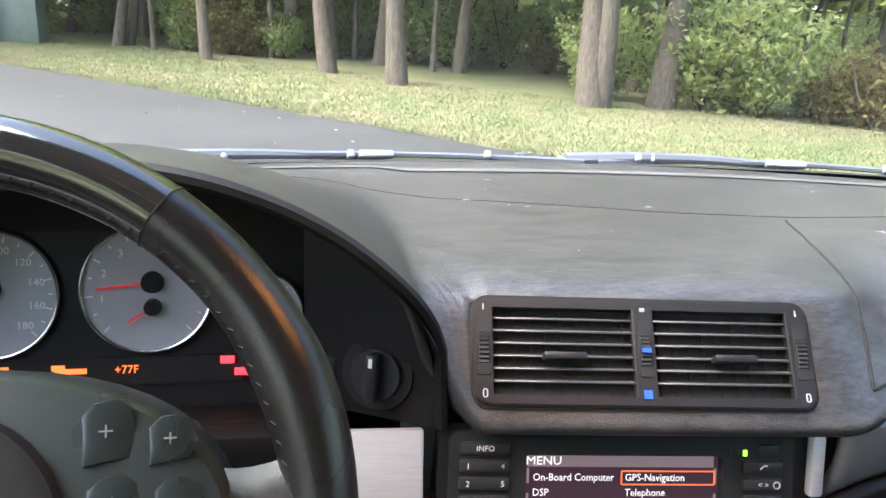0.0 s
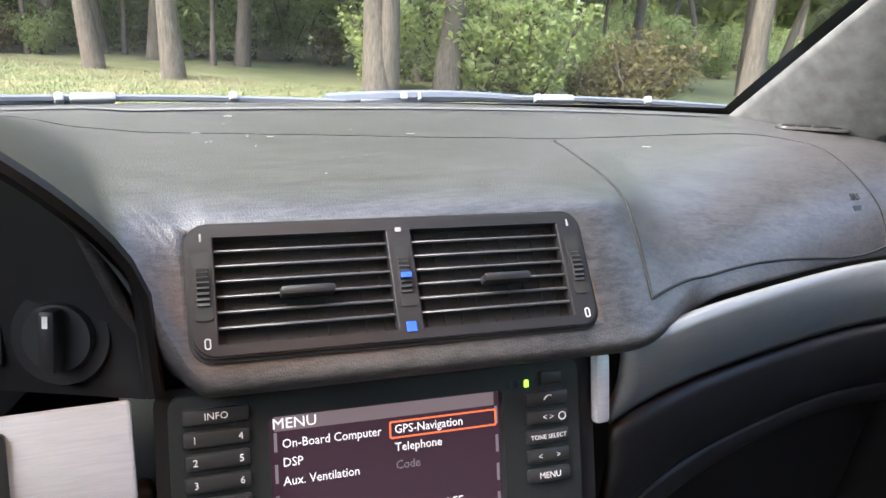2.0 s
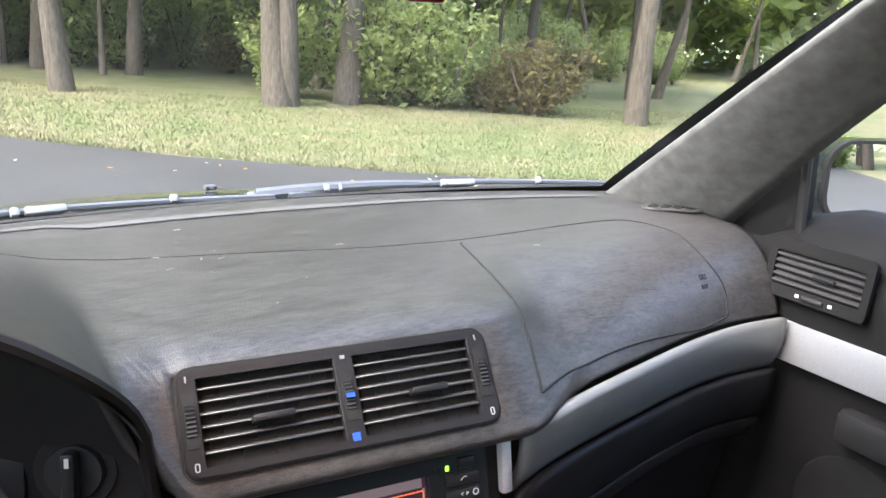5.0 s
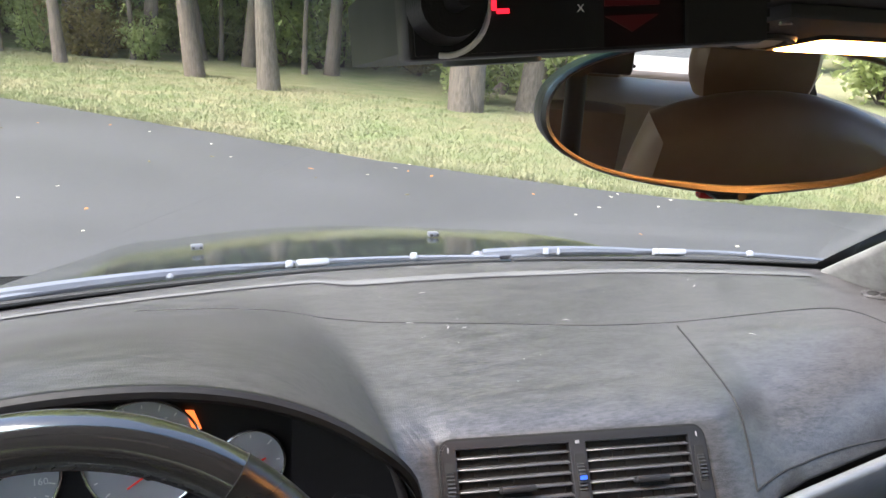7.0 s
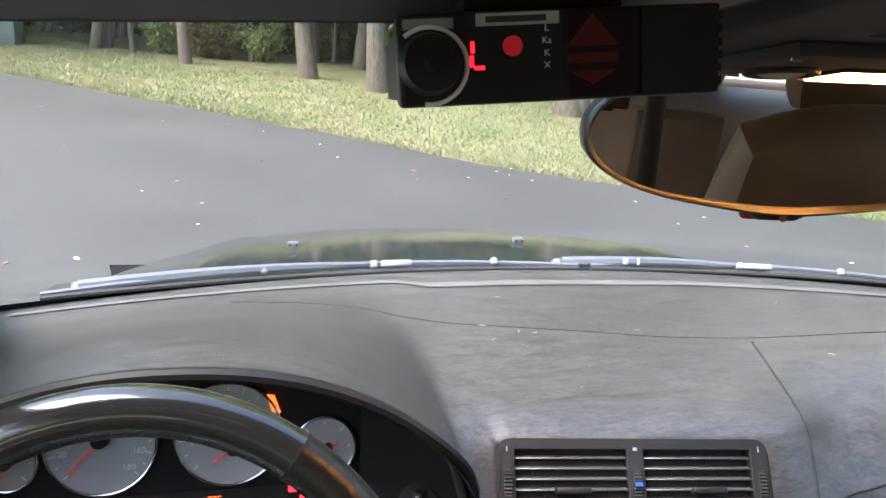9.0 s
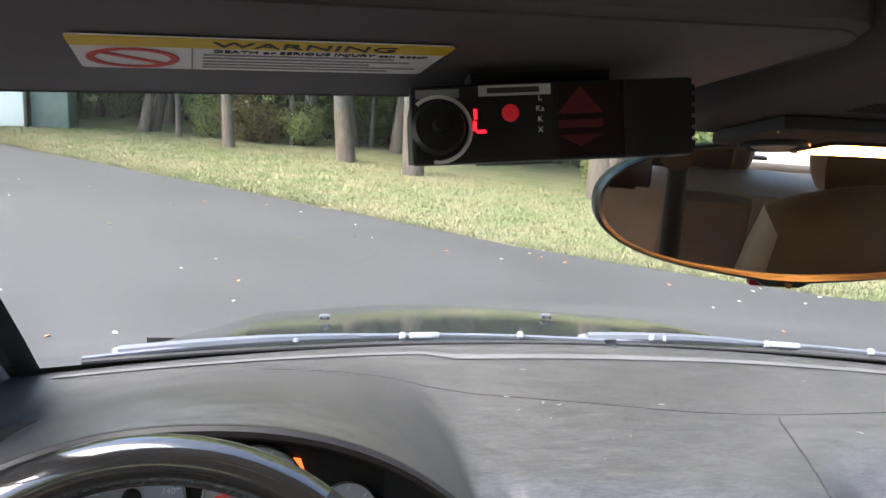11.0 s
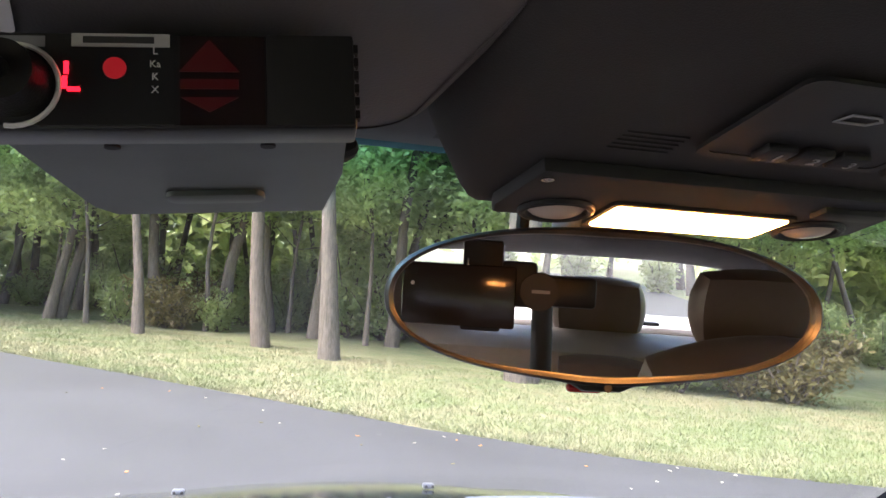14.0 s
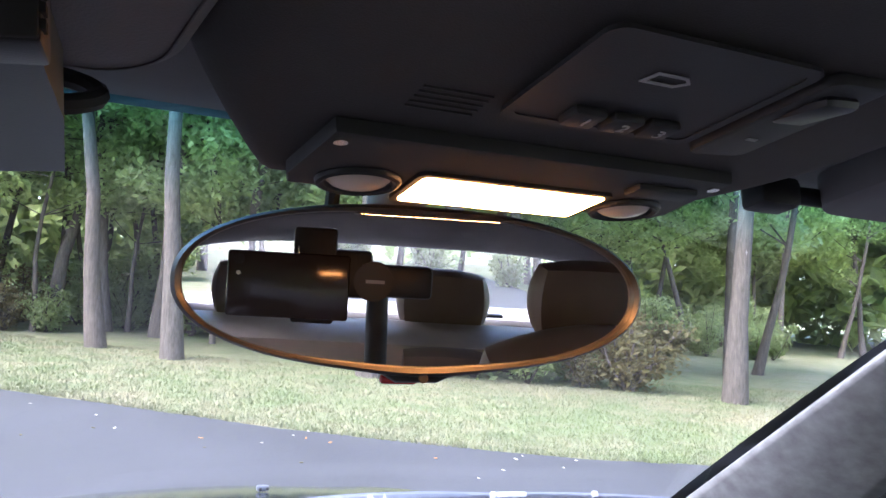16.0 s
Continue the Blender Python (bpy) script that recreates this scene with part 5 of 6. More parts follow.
for s in (-1, 1):
    tube(bm, [(s * 0.74, -0.42, 0.95), (s * 0.70, -0.45, 1.15), (s * 0.62, -0.48, 1.36)], 0.05, 10)
    grid(bm, lambda u, v: Vector((s * lerp(0.74, 0.58, v), lerp(-1.05, -1.75, u) + 0.45 * v * u, lerp(0.95, 1.33, v))), 6, 6)
    grid(bm, lambda u, v: Vector((s * lerp(0.80, 0.74, v), lerp(-0.42, -1.9, u), lerp(0.97, 0.35, v))), 6, 6)
part("rear_side", bm, M_LINER, shell_o)
bm = bmesh.new()
for x in (-0.72, 0.72):
    for y in (1.75, -1.15):
        rod(bm, (x - 0.1, y, 0.36), (x + 0.1, y, 0.36), 0.33, seg=32)
part("tyre", bm, M_RUBBER, shell_o)


bm = bmesh.new()
grid(bm, lambda u, v: Vector(roof_point(u, v)) * 1.0 + Vector((0.02 * (2 * u - 1), 0.0, 0.040)), 30, 40)
ob = part("roof_panel", bm, M_PAINT, shell_o, "glossy dark painted roof")
mo = ob.modifiers.new("thickness", "SOLIDIFY")
mo.thickness, mo.offset = 0.004, 1
bm = bmesh.new()
grid(bm, lambda u, v: Vector((lerp(-0.56, 0.56, u) * (1 + 0.12 * v), lerp(-1.36, -1.98, v), lerp(1.285, 0.985, v) + 0.03 * math.sin(math.pi * v))), 16, 8)
ob = part("rear_window", bm, M_CLEAR, shell_o, "clear rear window")
ob.visible_shadow = False

# ---- wipers ----
def wiper(name_x0, x1, blade0, blade1, pivot, blocks):
    w = thing("windscreen_wiper", "parked grey windscreen wiper with pale joint blocks", "wiper")

    def on_glass(x, s=-0.02, out=0.012):
        return glass_point(x, s, out)
    bm = bmesh.new()
    pts = [on_glass(lerp(name_x0, x1, k / 24), -0.035 + 0.02 * math.sin(k / 24 * math.pi), 0.020) for k in range(25)]
    tube(bm, pts, lambda k: 0.0100 - 0.0055 * k, 8)
    part("arm", bm, M_WIPER, w)
    bm = bmesh.new()
    tube(bm, [on_glass(lerp(blade0, blade1, k / 24), -0.015, 0.006) for k in range(25)], 0.0045, 6)
    part("blade_rubber", bm, M_RUBBER, w)
    bm = bmesh.new()
    tube(bm, [on_glass(lerp(blade0, blade1, k / 24), -0.018, 0.012 + 0.008 * math.sin(math.pi * k / 24)) for k in range(25)], 0.0040, 6)
    part("blade_frame", bm, M_WIPER, w)
    for x, sz in blocks:
        c = on_glass(x, -0.015, 0.018)
        bm = bmesh.new()
        box(bm, sz, Matrix.Translation(c) @ pose(0, 0, 0, -35, 0, math.degrees(-0.5 * c.x)), 0.003)
        part("joint_block", bm, M_WIPER_LIGHT, w)
    bm = bmesh.new()
    rod(bm, on_glass(pivot, -0.06, -0.01), on_glass(pivot, -0.06, 0.03), 0.014, 0.011, 20)
    part("pivot_cap", bm, M_WIPER, w)


SMALL, LONG = (0.010, 0.013, 0.011), (0.046, 0.012, 0.010)
wiper(-0.56, -0.13, -0.60, 0.14, -0.56, ((-0.331, SMALL), (-0.142, LONG), (-0.175, SMALL), (0.007, SMALL)))
wiper(0.12, 0.44, 0.16, 0.68, 0.12, ((0.215, SMALL), (0.235, (0.006, 0.014, 0.012)), (0.422, LONG), (0.395, SMALL), (0.548, SMALL)))
for x in (-0.287, 0.131):
    t = thing("washer_nozzle", "small grey washer nozzle on the bonnet", "washer nozzle", group="washer nozzles")
    bm = bmesh.new()
    box(bm, (0.020, 0.014, 0.009), pose(x, 1.357, bonnet(x / 1.72 + 0.5, 0.19).z + 0.006), 0.003)
    nb = part("nozzle_body", bm, M_WIPER, t)
    for dx in (-0.006, 0.006):
        bm = bmesh.new()
        box(bm, (0.004, 0.003, 0.004), pose(x + dx, 1.347, bonnet(x / 1.72 + 0.5, 0.19).z + 0.007))
        part("jet", bm, M_DEEP, nb)


# ---- seats ----
def cushion(bm, size, m, puff=0.6):
    n0 = len(bm.verts)
    r = bmesh.ops.create_cube(bm, size=1.0)
    vs = r["verts"]
    es = list({e for v in vs for e in v.link_edges})
    bmesh.ops.subdivide_edges(bm, edges=es, cuts=7, use_grid_fill=True)
    bm.verts.ensure_lookup_table()
    vs = bm.verts[n0:]
    for v in vs:
        p = v.co * 2
        q = Vector((p.x * math.sqrt(max(0, 1 - puff * (p.y ** 2 / 2 + p.z ** 2 / 2 - p.y ** 2 * p.z ** 2 / 3))),
                    p.y * math.sqrt(max(0, 1 - puff * (p.x ** 2 / 2 + p.z ** 2 / 2 - p.x ** 2 * p.z ** 2 / 3))),
                    p.z * math.sqrt(max(0, 1 - puff * (p.x ** 2 / 2 + p.y ** 2 / 2 - p.x ** 2 * p.y ** 2 / 3)))))
        v.co = m @ Vector((q.x * size[0] / 2, q.y * size[1] / 2, q.z * size[2] / 2))


def front_seat(x):
    t = thing("front_seat", "brown leather front seat with a head restraint", "car seat", group="front seats")
    for nm, size, m, mt in (("seat_base", (0.50, 0.52, 0.16), pose(x, -0.18, 0.50, 6), M_SEAT_FRONT), ("backrest", (0.50, 0.16, 0.68), pose(x, -0.52, 0.845, -14), M_SEAT_FRONT), ("head_restraint", (0.235, 0.10, 0.15), pose(x, -0.60, 1.205, -8), M_SEAT_FRONT)):
        bm = bmesh.new()
        cushion(bm, size, m)
        part(nm, bm, mt, t)
    for dx in (-0.06, 0.06):
        bm = bmesh.new()
        rod(bm, (x + dx, -0.59, 1.06), (x + dx, -0.60, 1.15), 0.006, seg=10)
        part("post", bm, M_CHROME, t)
    bm = bmesh.new()
    box(bm, (0.42, 0.46, 0.14), pose(x, -0.18, 0.36))
    part("seat_frame", bm, M_BLACK, t)


front_seat(0.352)
bench = thing("rear_bench", "brown leather rear bench with head restraints", "car seat")
for nm, size, m in (("seat_base", (1.30, 0.50, 0.18), pose(0, -1.05, 0.52)), ("backrest", (1.30, 0.16, 0.62), pose(0, -1.27, 0.78, -18))):
    bm = bmesh.new()
    cushion(bm, size, m, 0.15)
    part(nm, bm, M_SEAT, bench)
for x in (-0.36, 0.130):
    bm = bmesh.new()
    cushion(bm, (0.255, 0.12, 0.17), pose(x, -1.28, 1.145, -6))
    part("head_restraint", bm, M_SEAT_FRONT, bench)
for x in (-0.19, 0.19):
    bm = bmesh.new()
    tube(bm, [(x, -1.13, 0.62), (x, -1.19, 0.80), (x, -1.26, 1.02)], 0.004, 6)
    part("seam", bm, M_SEAT_DARK, bench)
bm = bmesh.new()
cushion(bm, (0.22, 0.06, 0.46), pose(0.13, -1.17, 0.82, -18), 0.2)
part("centre_armrest", bm, M_SEAT_FRONT, bench, "dark folded centre armrest")
shelf = thing("parcel_shelf", "pale grey parcel shelf under the rear window", "parcel shelf")
bm = bmesh.new()
box(bm, (1.30, 0.46, 0.03), pose(0, -1.70, 1.07), 0.01)
part("shelf_board", bm, grained("shelf_fabric", (0.40, 0.375, 0.345), (0.50, 0.47, 0.44), 0.9, 700, 0.001), shelf)
bm = bmesh.new()
for x in (-0.28, 0.28):
    box(bm, (0.10, 0.05, 0.01), pose(x, -1.52, 1.09), 0.003)
part("belt_guide", bm, M_BLACK, shelf)

# ---- phone in its stabiliser, held behind the path by a stand on the armrest ----
rig = thing("phone_stabiliser", "black phone in a handheld stabiliser, standing on the armrest", "camera stabiliser")
bm = bmesh.new()
box(bm, (0.140, 0.008, 0.076), pose(-0.140, -0.085, 1.233), 0.0035)
ph = part("phone", bm, Nodes("phone_back", 0.12, 0, (0.03, 0.024, 0.022)).mat, rig)
bm = bmesh.new()
rod(bm, (-0.1965, -0.079, 1.261), (-0.1965, -0.0805, 1.261), 0.006, seg=20)
part("lens", bm, M_DEEP, ph)
bm = bmesh.new()
rod(bm, (-0.1965, -0.0795, 1.245), (-0.1965, -0.0805, 1.245), 0.0025, seg=14)
part("flash", bm, M_WHITE, ph)
bm = bmesh.new()
box(bm, (0.050, 0.018, 0.112), pose(-0.112, -0.097, 1.246), 0.004)
box(bm, (0.058, 0.03, 0.056), pose(-0.074, -0.105, 1.250), 0.006)
clamp = part("clamp", bm, M_BLACK, rig)
for x, z in ((-0.130, 1.272), (-0.133, 1.203), (-0.092, 1.203)):
    bm = bmesh.new()
    box(bm, (0.002, 0.002, 0.014), pose(x, -0.0845, z), 0.0005)
    part("clamp_pin", bm, M_CHROME, clamp)
bm = bmesh.new()
rod(bm, (-0.042, -0.08, 1.243), (-0.042, -0.13, 1.243), 0.023, seg=28)
box(bm, (0.066, 0.04, 0.038), pose(-0.006, -0.105, 1.244), 0.006)
motor = part("motor", bm, M_FRAME, rig)
bm = bmesh.new()
box(bm, (0.022, 0.001, 0.004), pose(-0.040, -0.0795, 1.243))
part("print_bar", bm, M_GREY_PRINT, motor)
bm = bmesh.new()
rod(bm, (-0.037, -0.105, 1.235), (-0.020, -0.16, 0.59), 0.013, 0.017, 20)
part("handle", bm, M_FRAME, rig)


# ---- trees ----
def leaf_cloud(bm, rng, centre, radius, count, size, flat=1.0):
    """Small folded leaf blades scattered in a clump."""
    for _ in range(count):
        d = Vector((rng.gauss(0, 1), rng.gauss(0, 1), rng.gauss(0, 1) * flat))
        d = d.normalized() * radius * rng.random() ** 0.45
        c = centre + Vector((d.x, d.y, d.z * flat))
        q = Euler((rng.uniform(-1.0, 1.0), rng.uniform(-1.0, 1.0), rng.uniform(0, 6.3))).to_matrix()
        s = size * rng.uniform(0.6, 1.3)
        a = [q @ Vector(p) * s + c for p in ((-0.5, 0, 0), (0, -0.28, 0.06), (0.6, 0, 0), (0, 0.28, 0.06))]
        v = [bm.verts.new(p) for p in a]
        bm.faces.new(v)


def raw_part(name, verts_bm, material, parent, label=""):
    me = bpy.data.meshes.new(name)
    verts_bm.to_mesh(me)
    verts_bm.free()
    me.materials.append(material)
    ob = new(name, me)
    ob.parent = parent
    return tagged(ob, label)


def tree(seed, height, r, lean, crown_lo, leaves, mat_bark, mat_leaf, label, fork=False, leaf=0.16, spread=2.6):
    rng = random.Random(seed)
    t = thing("tree", label, "tree", group="trees of the wood")
    bm = bmesh.new()
    ends = []

    def limb(p, d, length, rad, depth):
        pts = [p.copy()]
        for k in range(8):
            d = (d + Vector((rng.gauss(0, 0.07), rng.gauss(0, 0.07), 0.03))).normalized()
            pts.append(pts[-1] + d * length / 8)
        tube(bm, pts, lambda k: rad * (1 - 0.6 * k) * (1 + 0.5 * math.exp(-k * 12) * (depth == 0)), 12 if depth == 0 else 7)
        if depth == 0:
            for q in pts[3:]:
                for _ in range(3):
                    if q.z > crown_lo * 0.8:
                        a = rng.uniform(0, math.tau)
                        limb(q, Vector((math.cos(a), math.sin(a), rng.uniform(0.0, 0.7))).normalized(), spread * rng.uniform(0.7, 1.2), rad * 0.25, 1)
        elif depth == 1:
            for q in pts[3::2]:
                ends.append(q)
                a = rng.uniform(0, math.tau)
                limb(q, (d + Vector((math.cos(a), math.sin(a), 0.1)) * 0.9).normalized(), length * 0.45, rad * 0.4, 2)
        else:
            ends.append(pts[-1])
            ends.append(pts[4])

    limb(Vector((0, 0, -0.1)), Vector((lean[0], lean[1], 1)).normalized(), height, r, 0)
    if fork:
        limb(Vector((r * 0.9, 0, -0.1)), Vector((lean[0] + 0.06, lean[1], 1)).normalized(), height * 0.9, r * 0.75, 0)
    part("trunk", bm, mat_bark, t)
    bm = bmesh.new()
    n = max(1, leaves // max(1, len(ends)))
    for e in ends:
        if e.z > crown_lo * 0.6:
            leaf_cloud(bm, rng, e, rng.uniform(0.45, 0.85), n, leaf, 0.7)
    raw_part("crown", bm, mat_leaf, t, "loose crown of small green leaves")
    return t


def place(t, x, y, rz=0, sc=1.0):
    t.location = (x, y, ground_z(x, y))
    t.rotation_euler = (0, 0, radians(rz))
    t.scale = (sc, sc, sc)
    return t


# the six trees that stand at the lawn
place(tree(11, 11, 0.125, (-0.03, 0.0), 2.2, 9000, M_BARK_DARK, M_LEAF, "dark-trunked tree at the lawn's edge"), 0.2, 14.4)
place(tree(12, 12, 0.13, (0.05, 0.02), 2.0, 9000, M_BARK, M_LEAF, "leaning grey-trunked tree at the lawn's edge"), 1.25, 12.8)
place(tree(13, 12, 0.165, (0.0, 0.0), 2.3, 9000, M_BARK, M_LEAF, "double-trunked pale tree at the lawn's edge", fork=True), 3.95, 11.2)
place(tree(14, 12, 0.165, (0.03, 0.0), 2.3, 9000, M_BARK, M_LEAF, "stout grey tree at the lawn's edge"), 5.25, 11.6)
place(tree(15, 11, 0.145, (0.01, 0.0), 2.3, 9000, M_BARK, M_LEAF, "straight grey tree standing in the lawn"), 9.2, 9.1)
place(tree(16, 10, 0.09, (-0.01, 0.0), 3.0, 4200, M_BARK_DARK, M_LEAF_DARK, "thin dark tree behind the lawn"), -2.1, 16.2)

# the wood behind
rng = random.Random(5)
kinds = [tree(21 + k, rng.uniform(9, 13), rng.uniform(0.07, 0.14), (rng.uniform(-0.06, 0.06), 0), 1.5, 11000, M_BARK_DARK, (M_LEAF, M_LEAF_DARK, M_LEAF)[k], "slender dark-trunked tree in the wood", leaf=0.2, spread=3.0) for k in range(3)]
spots = []
for k in range(90):
    for _ in range(30):
        x = rng.uniform(-24, 34)
        y = rng.uniform(17.5, 36) - (0.16 * max(0, x) + 0.0)
        if x > 10 and y < 24:
            continue
        if all((x - a) ** 2 + (y - b) ** 2 > 5 for a, b in spots):
            spots.append((x, y))
            break
spots += [(7.2, 12.9), (12.0, 15.5), (6.0, 14.6), (3.0, 16.6), (-0.6, 18.2), (-4.2, 19.4), (14.0, 13.9), (-7.5, 20.4), (15.5, 14.5), (1.4, 17.4)]
for k, (x, y) in enumerate(spots):
    src = kinds[k % 3]
    m = pose(x, y, ground_z(x, min(y, 40)), 0, 0, rng.uniform(0, 360))
    if k < 3:
        src.matrix_basis = m
    else:
        copy_thing(src, m)


# young understory trees with low hanging branches
young = [tree(61 + k, 5.5 + k, 0.05, (0.04 - 0.08 * k, 0.0), 1.4, 11000, M_BARK_DARK, M_LEAF, "young leafy tree with low hanging branches", leaf=0.15, spread=2.3) for k in range(2)]
for k, (x, y) in enumerate(((-3.4, 18.2), (2.4, 16.4), (-4.6, 20.6), (-0.9, 17.6), (5.3, 14.8), (7.8, 13.8), (-11.2, 22.0), (11.2, 15.6), (0.9, 18.6))):
    m = pose(x, y, ground_z(x, min(y, 40)), 0, 0, 70 * k)
    if k < 2:
        young[k].matrix_basis = m
    else:
        copy_thing(young[k % 2], m)


def bush(seed, r, h, count, mat, label, leaf=0.12):
    rng = random.Random(seed)
    t = thing("bush", label, "bush", group="undergrowth")
    bm = bmesh.new()
    tips = []
    for k in range(16):
        a = rng.uniform(0, math.tau)
        d = Vector((math.cos(a) * r * 0.8 * rng.random(), math.sin(a) * r * 0.8 * rng.random(), h * rng.uniform(0.4, 0.95)))
        tube(bm, [Vector((0, 0, -0.05)), d * 0.5 + Vector((rng.gauss(0, 0.08), rng.gauss(0, 0.08), 0)), d], 0.015, 5)
        tips += [d * 0.35, d * 0.65, d]
    part("stems", bm, M_BARK_DARK, t)
    bm = bmesh.new()
    for p in tips:
        leaf_cloud(bm, rng, p, rng.uniform(0.3, 0.6) * r * 0.7, count // len(tips), leaf, 0.8)
    raw_part("foliage", bm, mat, t)
    return t


bk = [bush(41, 1.3, 1.6, 2600, M_LEAF_DARK, "dense dark green bush at the wood's edge"), bush(42, 1.2, 1.3, 2400, M_LEAF_DARK, "low green bush at the wood's edge"), bush(43, 0.9, 1.0, 1600, M_LEAF_DRY, "dry brownish bush beside the lawn", 0.1), bush(44, 1.4, 2.2, 3000, M_LEAF_DARK, "tall dark bush among the trunks")]
spots = []
for k in range(110):
    x = lerp(-16, 24, (k * 0.618) % 1)
    front = 17.6 - 0.55 * max(0, min(x, 7)) + 0.3 * max(0, -x - 3) - (0.0 if x < 7.2 else -6.5)
    x, y = x + rng.uniform(-0.4, 0.4), front + rng.uniform(0, 1) ** 1.5 * 9
    if not (-0.42 < x / y < -0.24 and y < 22.6) and not (1.6 < x < 4.4 and y < 17.2):
        spots.append((x, y))
spots += [(5.9, 11.6), (6.6, 11.0), (7.4, 10.6), (8.0, 10.2), (7.0, 12.2), (4.6, 12.6), (7.8, 11.4), (8.4, 10.8)]
for k, (x, y) in enumerate(spots):
    near = k - len(spots) + 8
    src = bk[k % 4] if near < 0 else bk[(0, 3, 2, 2, 3, 0, 1, 2)[near]]
    sc = rng.uniform(0.6, 1.25)
    m = pose(x, y, ground_z(x, y), 0, 0, rng.uniform(0, 360)) @ Matrix.Diagonal((sc, sc, sc, 1))
    if k < 4:
        src.matrix_basis = m
    else:
        c = copy_thing(src, m)
        c.scale = (sc, sc, sc)

# a wooded rise behind the car too, seen in the door mirror
for k in range(14):
    x, y = rng.uniform(-16, 16), rng.uniform(-22, -34)
    if abs(x - 1) < 4:
        continue
    copy_thing(kinds[k % 3], pose(x, y, 0, 0, 0, rng.uniform(0, 360)))
for k in range(16):
    copy_thing(bk[k % 4], pose(rng.choice((-7, 8)) + rng.uniform(-2, 2), rng.uniform(-6, -24), 0.05, 0, 0, rng.uniform(0, 360)))

for k, (x, y) in enumerate(((-2, -30), (0.5, -33), (3, -31), (5.5, -29), (1.5, -37), (-5, -31))):
    copy_thing(kinds[k % 3], pose(x, y, 0.05, 0, 0, 50 * k))
for k, (x, y) in enumerate(((5.0, -9), (5.4, -13), (4.9, -17), (-1.2, -26.5), (1.6, -27.5), (4.2, -25.5))):
    copy_thing(bk[k % 4], pose(x, y, 0.05, 0, 0, 40 * k))

# far woods that close the view; their pale leaf colour stands in for haze
bm = bmesh.new()
rng = random.Random(9)
for k in range(15000):
    a = rng.uniform(0.25, math.pi - 0.3) if k % 4 else rng.uniform(0, math.tau)
    d = rng.uniform(44, 62)
    leaf_cloud(bm, rng, Vector((d * math.cos(a), d * math.sin(a), rng.uniform(0, 1) ** 0.9 * 17)), 1.9, 12, 0.95)
tagged(raw_part("backdrop", bm, M_LEAF_HAZED, None, "far green woods closing the view, haze put into the leaf colour"), category="woods", kind="stuff")

# utility cabinet and post at the wood's edge
cab = thing("utility_cabinet", "white utility cabinet at the wood's edge", "cabinet")
bm = bmesh.new()
box(bm, (0.9, 0.6, 1.1), pose(-7.20, 18.6, ground_z(-7.2, 18.6) + 0.55, 0, 0, 12), 0.03)
part("cabinet_body", bm, grained("cabinet_paint", (0.68, 0.72, 0.69), (0.76, 0.79, 0.77), 0.5, 300, 0.0), cab)
cab2 = thing("utility_cabinet", "dark grey-green utility box beside the pale one", "cabinet")
bm = bmesh.new()
box(bm, (0.8, 0.7, 1.05), pose(-6.25, 19.0, ground_z(-6.25, 19) + 0.52), 0.03)
part("cabinet_body", bm, grained("cabinet_dark", (0.10, 0.13, 0.11), (0.13, 0.16, 0.14), 0.6, 300, 0.0), cab2)
post = thing("marker_post", "white marker post at the wood's edge", "post")
bm = bmesh.new()
rod(bm, (-6.40, 20.9, ground_z(-6.40, 20.9)), (-6.40, 20.9, 1.25), 0.05, seg=12)
part("post_tube", bm, M_WHITE, post)
bm = bmesh.new()
rod(bm, (-6.40, 20.9, 1.25), (-6.40, 20.9, 1.30), 0.055, seg=12)
part("post_cap", bm, M_WHITE, post)

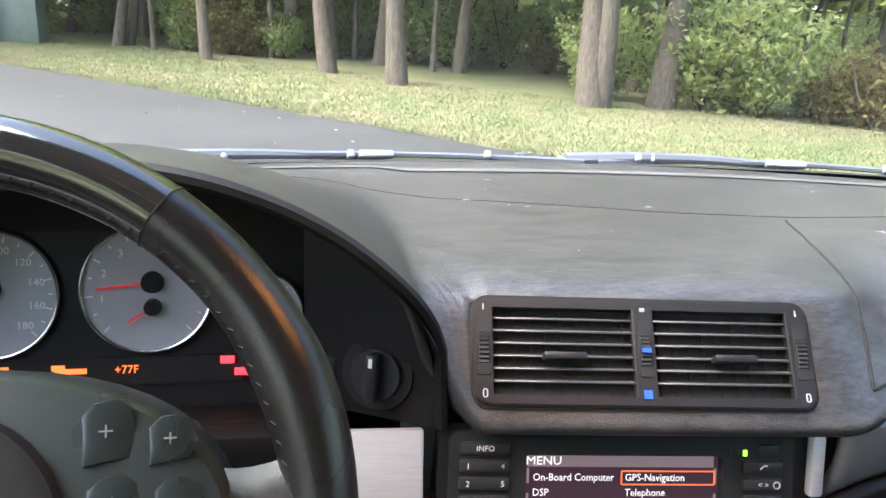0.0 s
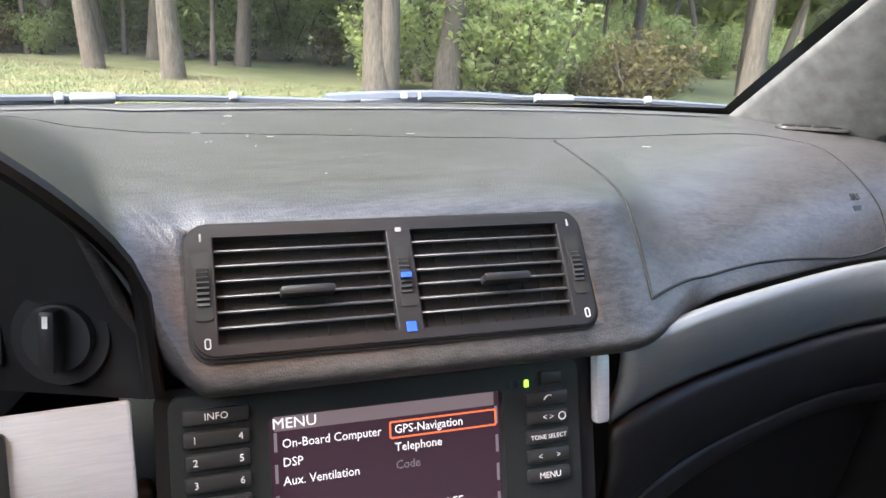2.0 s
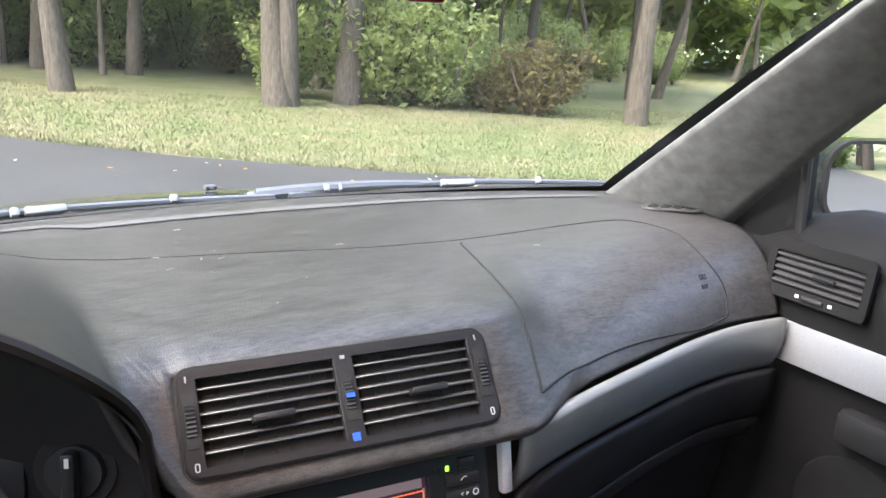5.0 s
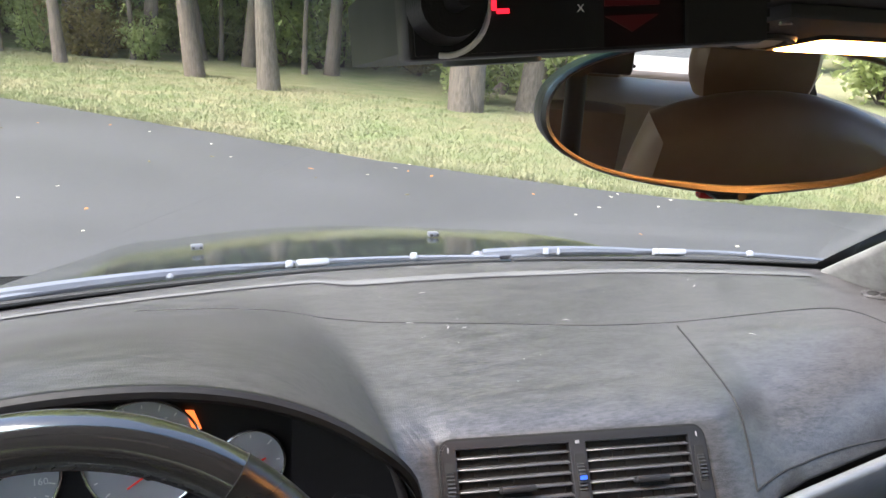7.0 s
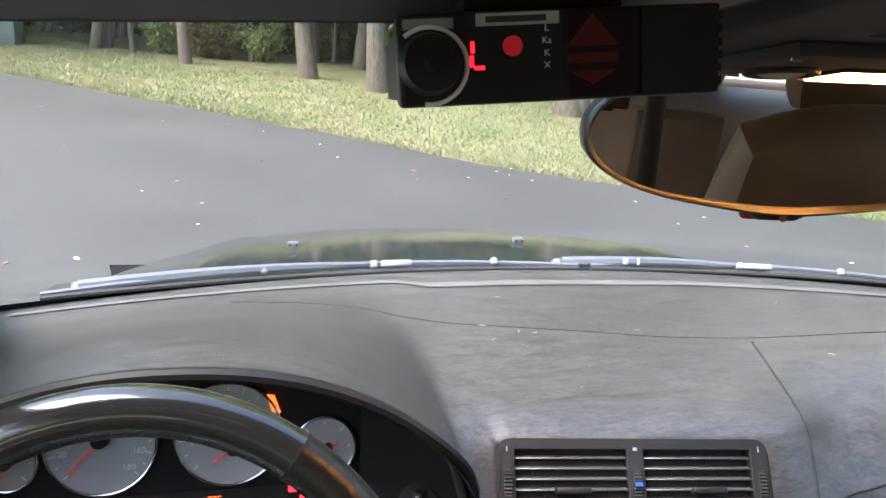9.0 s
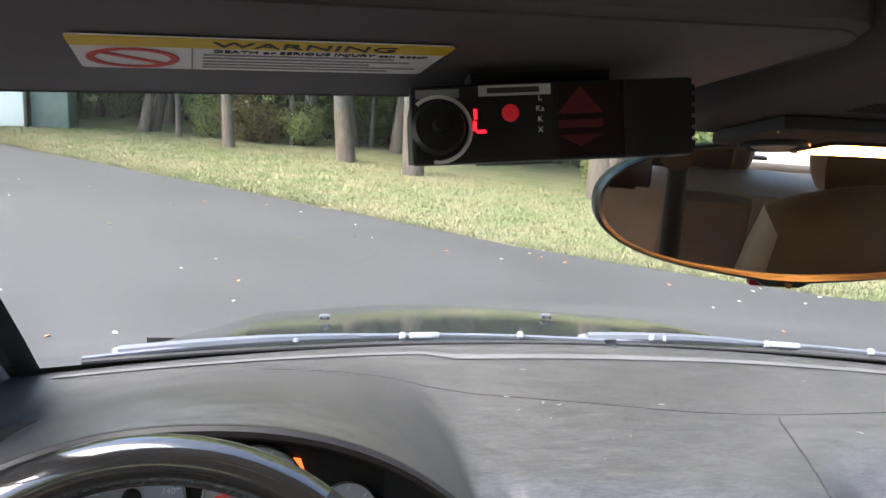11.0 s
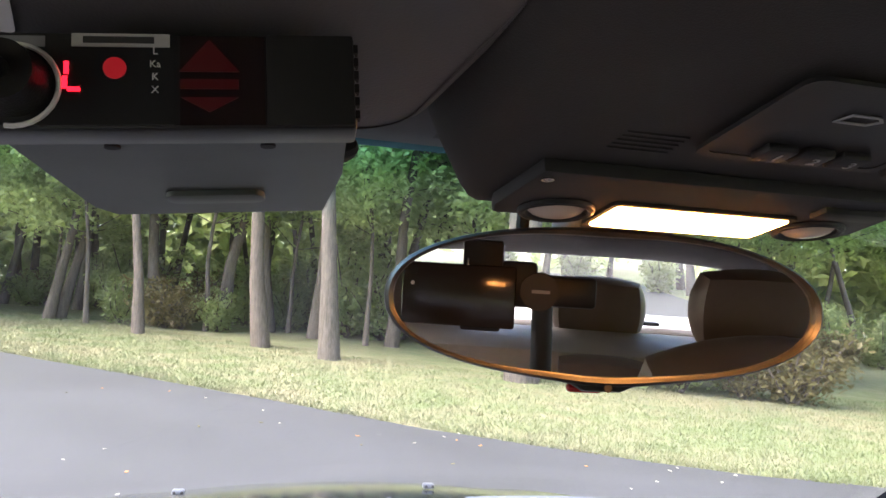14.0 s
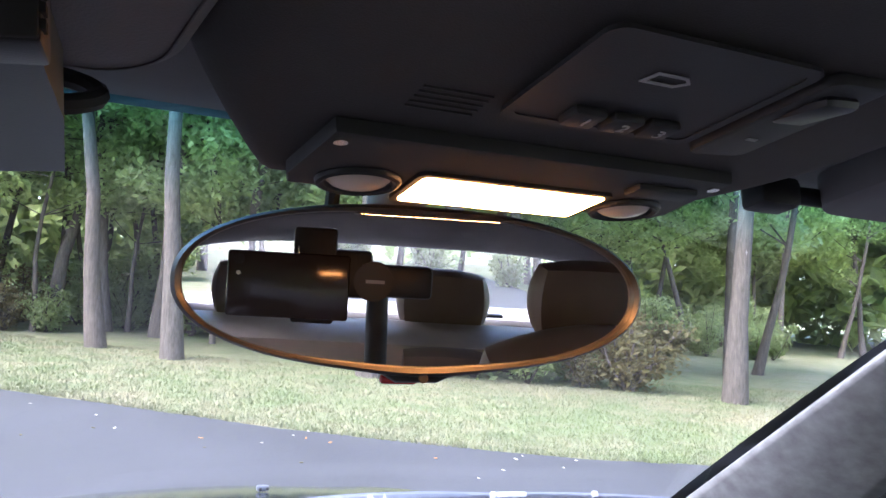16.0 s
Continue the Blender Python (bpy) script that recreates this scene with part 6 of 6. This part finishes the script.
# fallen leaves on the drive
M_PALE_LEAF = Nodes("pale_leaf", 0.7, 0, (0.50, 0.46, 0.38)).mat
rng = random.Random(3)
for k in range(70):
    if k < 6:
        x, y = ((0.75, 5.95), (1.2, 6.1), (1.75, 6.1), (-0.8, 5.0), (-1.75, 8.1), (-0.85, 8.4))[k]
    else:
        x = rng.uniform(-5, 7)
        y = rng.uniform(3.4, min(lawn_edge(x), 10) - 0.1)
    t = thing("fallen_leaf", "small dry curled leaf on the asphalt", "leaf", group="fallen leaves")
    bm = bmesh.new()
    s = rng.uniform(0.011, 0.024)
    slab(bm, [(-s, 0), (-s * 0.3, -s * 0.55), (s * 0.5, -s * 0.45), (s, 0), (s * 0.4, s * 0.5), (-s * 0.4, s * 0.5)], 0.004, pose(x, y, ground_z(x, y) + 0.021, rng.uniform(-15, 15), rng.uniform(-15, 15), rng.uniform(0, 360)))
    part("blade", bm, (M_LEAF_DRY, M_PALE_LEAF, Nodes("rust_leaf", 0.7, 0, (0.45, 0.2, 0.06)).mat)[rng.choice((0, 1, 1, 2))] if k else M_LEAF_DRY, t, smooth=False)

# grass blades along the lawn's near edge and beyond
gr = np.random.default_rng(4)
n = 90000
gx = gr.uniform(-9, 13, n)
gd = gr.uniform(0, 1, n) ** 1.6 * 7 - 0.04
gy = np.array([lawn_edge(x) for x in gx]) + gd
gz = np.array([ground_z(x, y) for x, y in zip(gx, gy)])
ga = gr.uniform(0, math.tau, n)
gh = gr.uniform(0.020, 0.052, n)
gw = gr.uniform(0.005, 0.010, n)
tilt = gr.uniform(-0.03, 0.03, (n, 2))
co = np.empty((n, 3, 3))
co[:, 0] = np.stack([gx - gw * np.cos(ga), gy - gw * np.sin(ga), gz - 0.005], 1)
co[:, 1] = np.stack([gx + gw * np.cos(ga), gy + gw * np.sin(ga), gz - 0.005], 1)
co[:, 2] = np.stack([gx + tilt[:, 0], gy + tilt[:, 1], gz + gh], 1)
me = bpy.data.meshes.new("grass")
me.from_pydata(co.reshape(-1, 3).tolist(), [], np.arange(3 * n).reshape(n, 3).tolist())
me.materials.append(M_LAWN)
tagged(new("grass", me), "short mown grass, partly dry", "grass", kind="stuff")
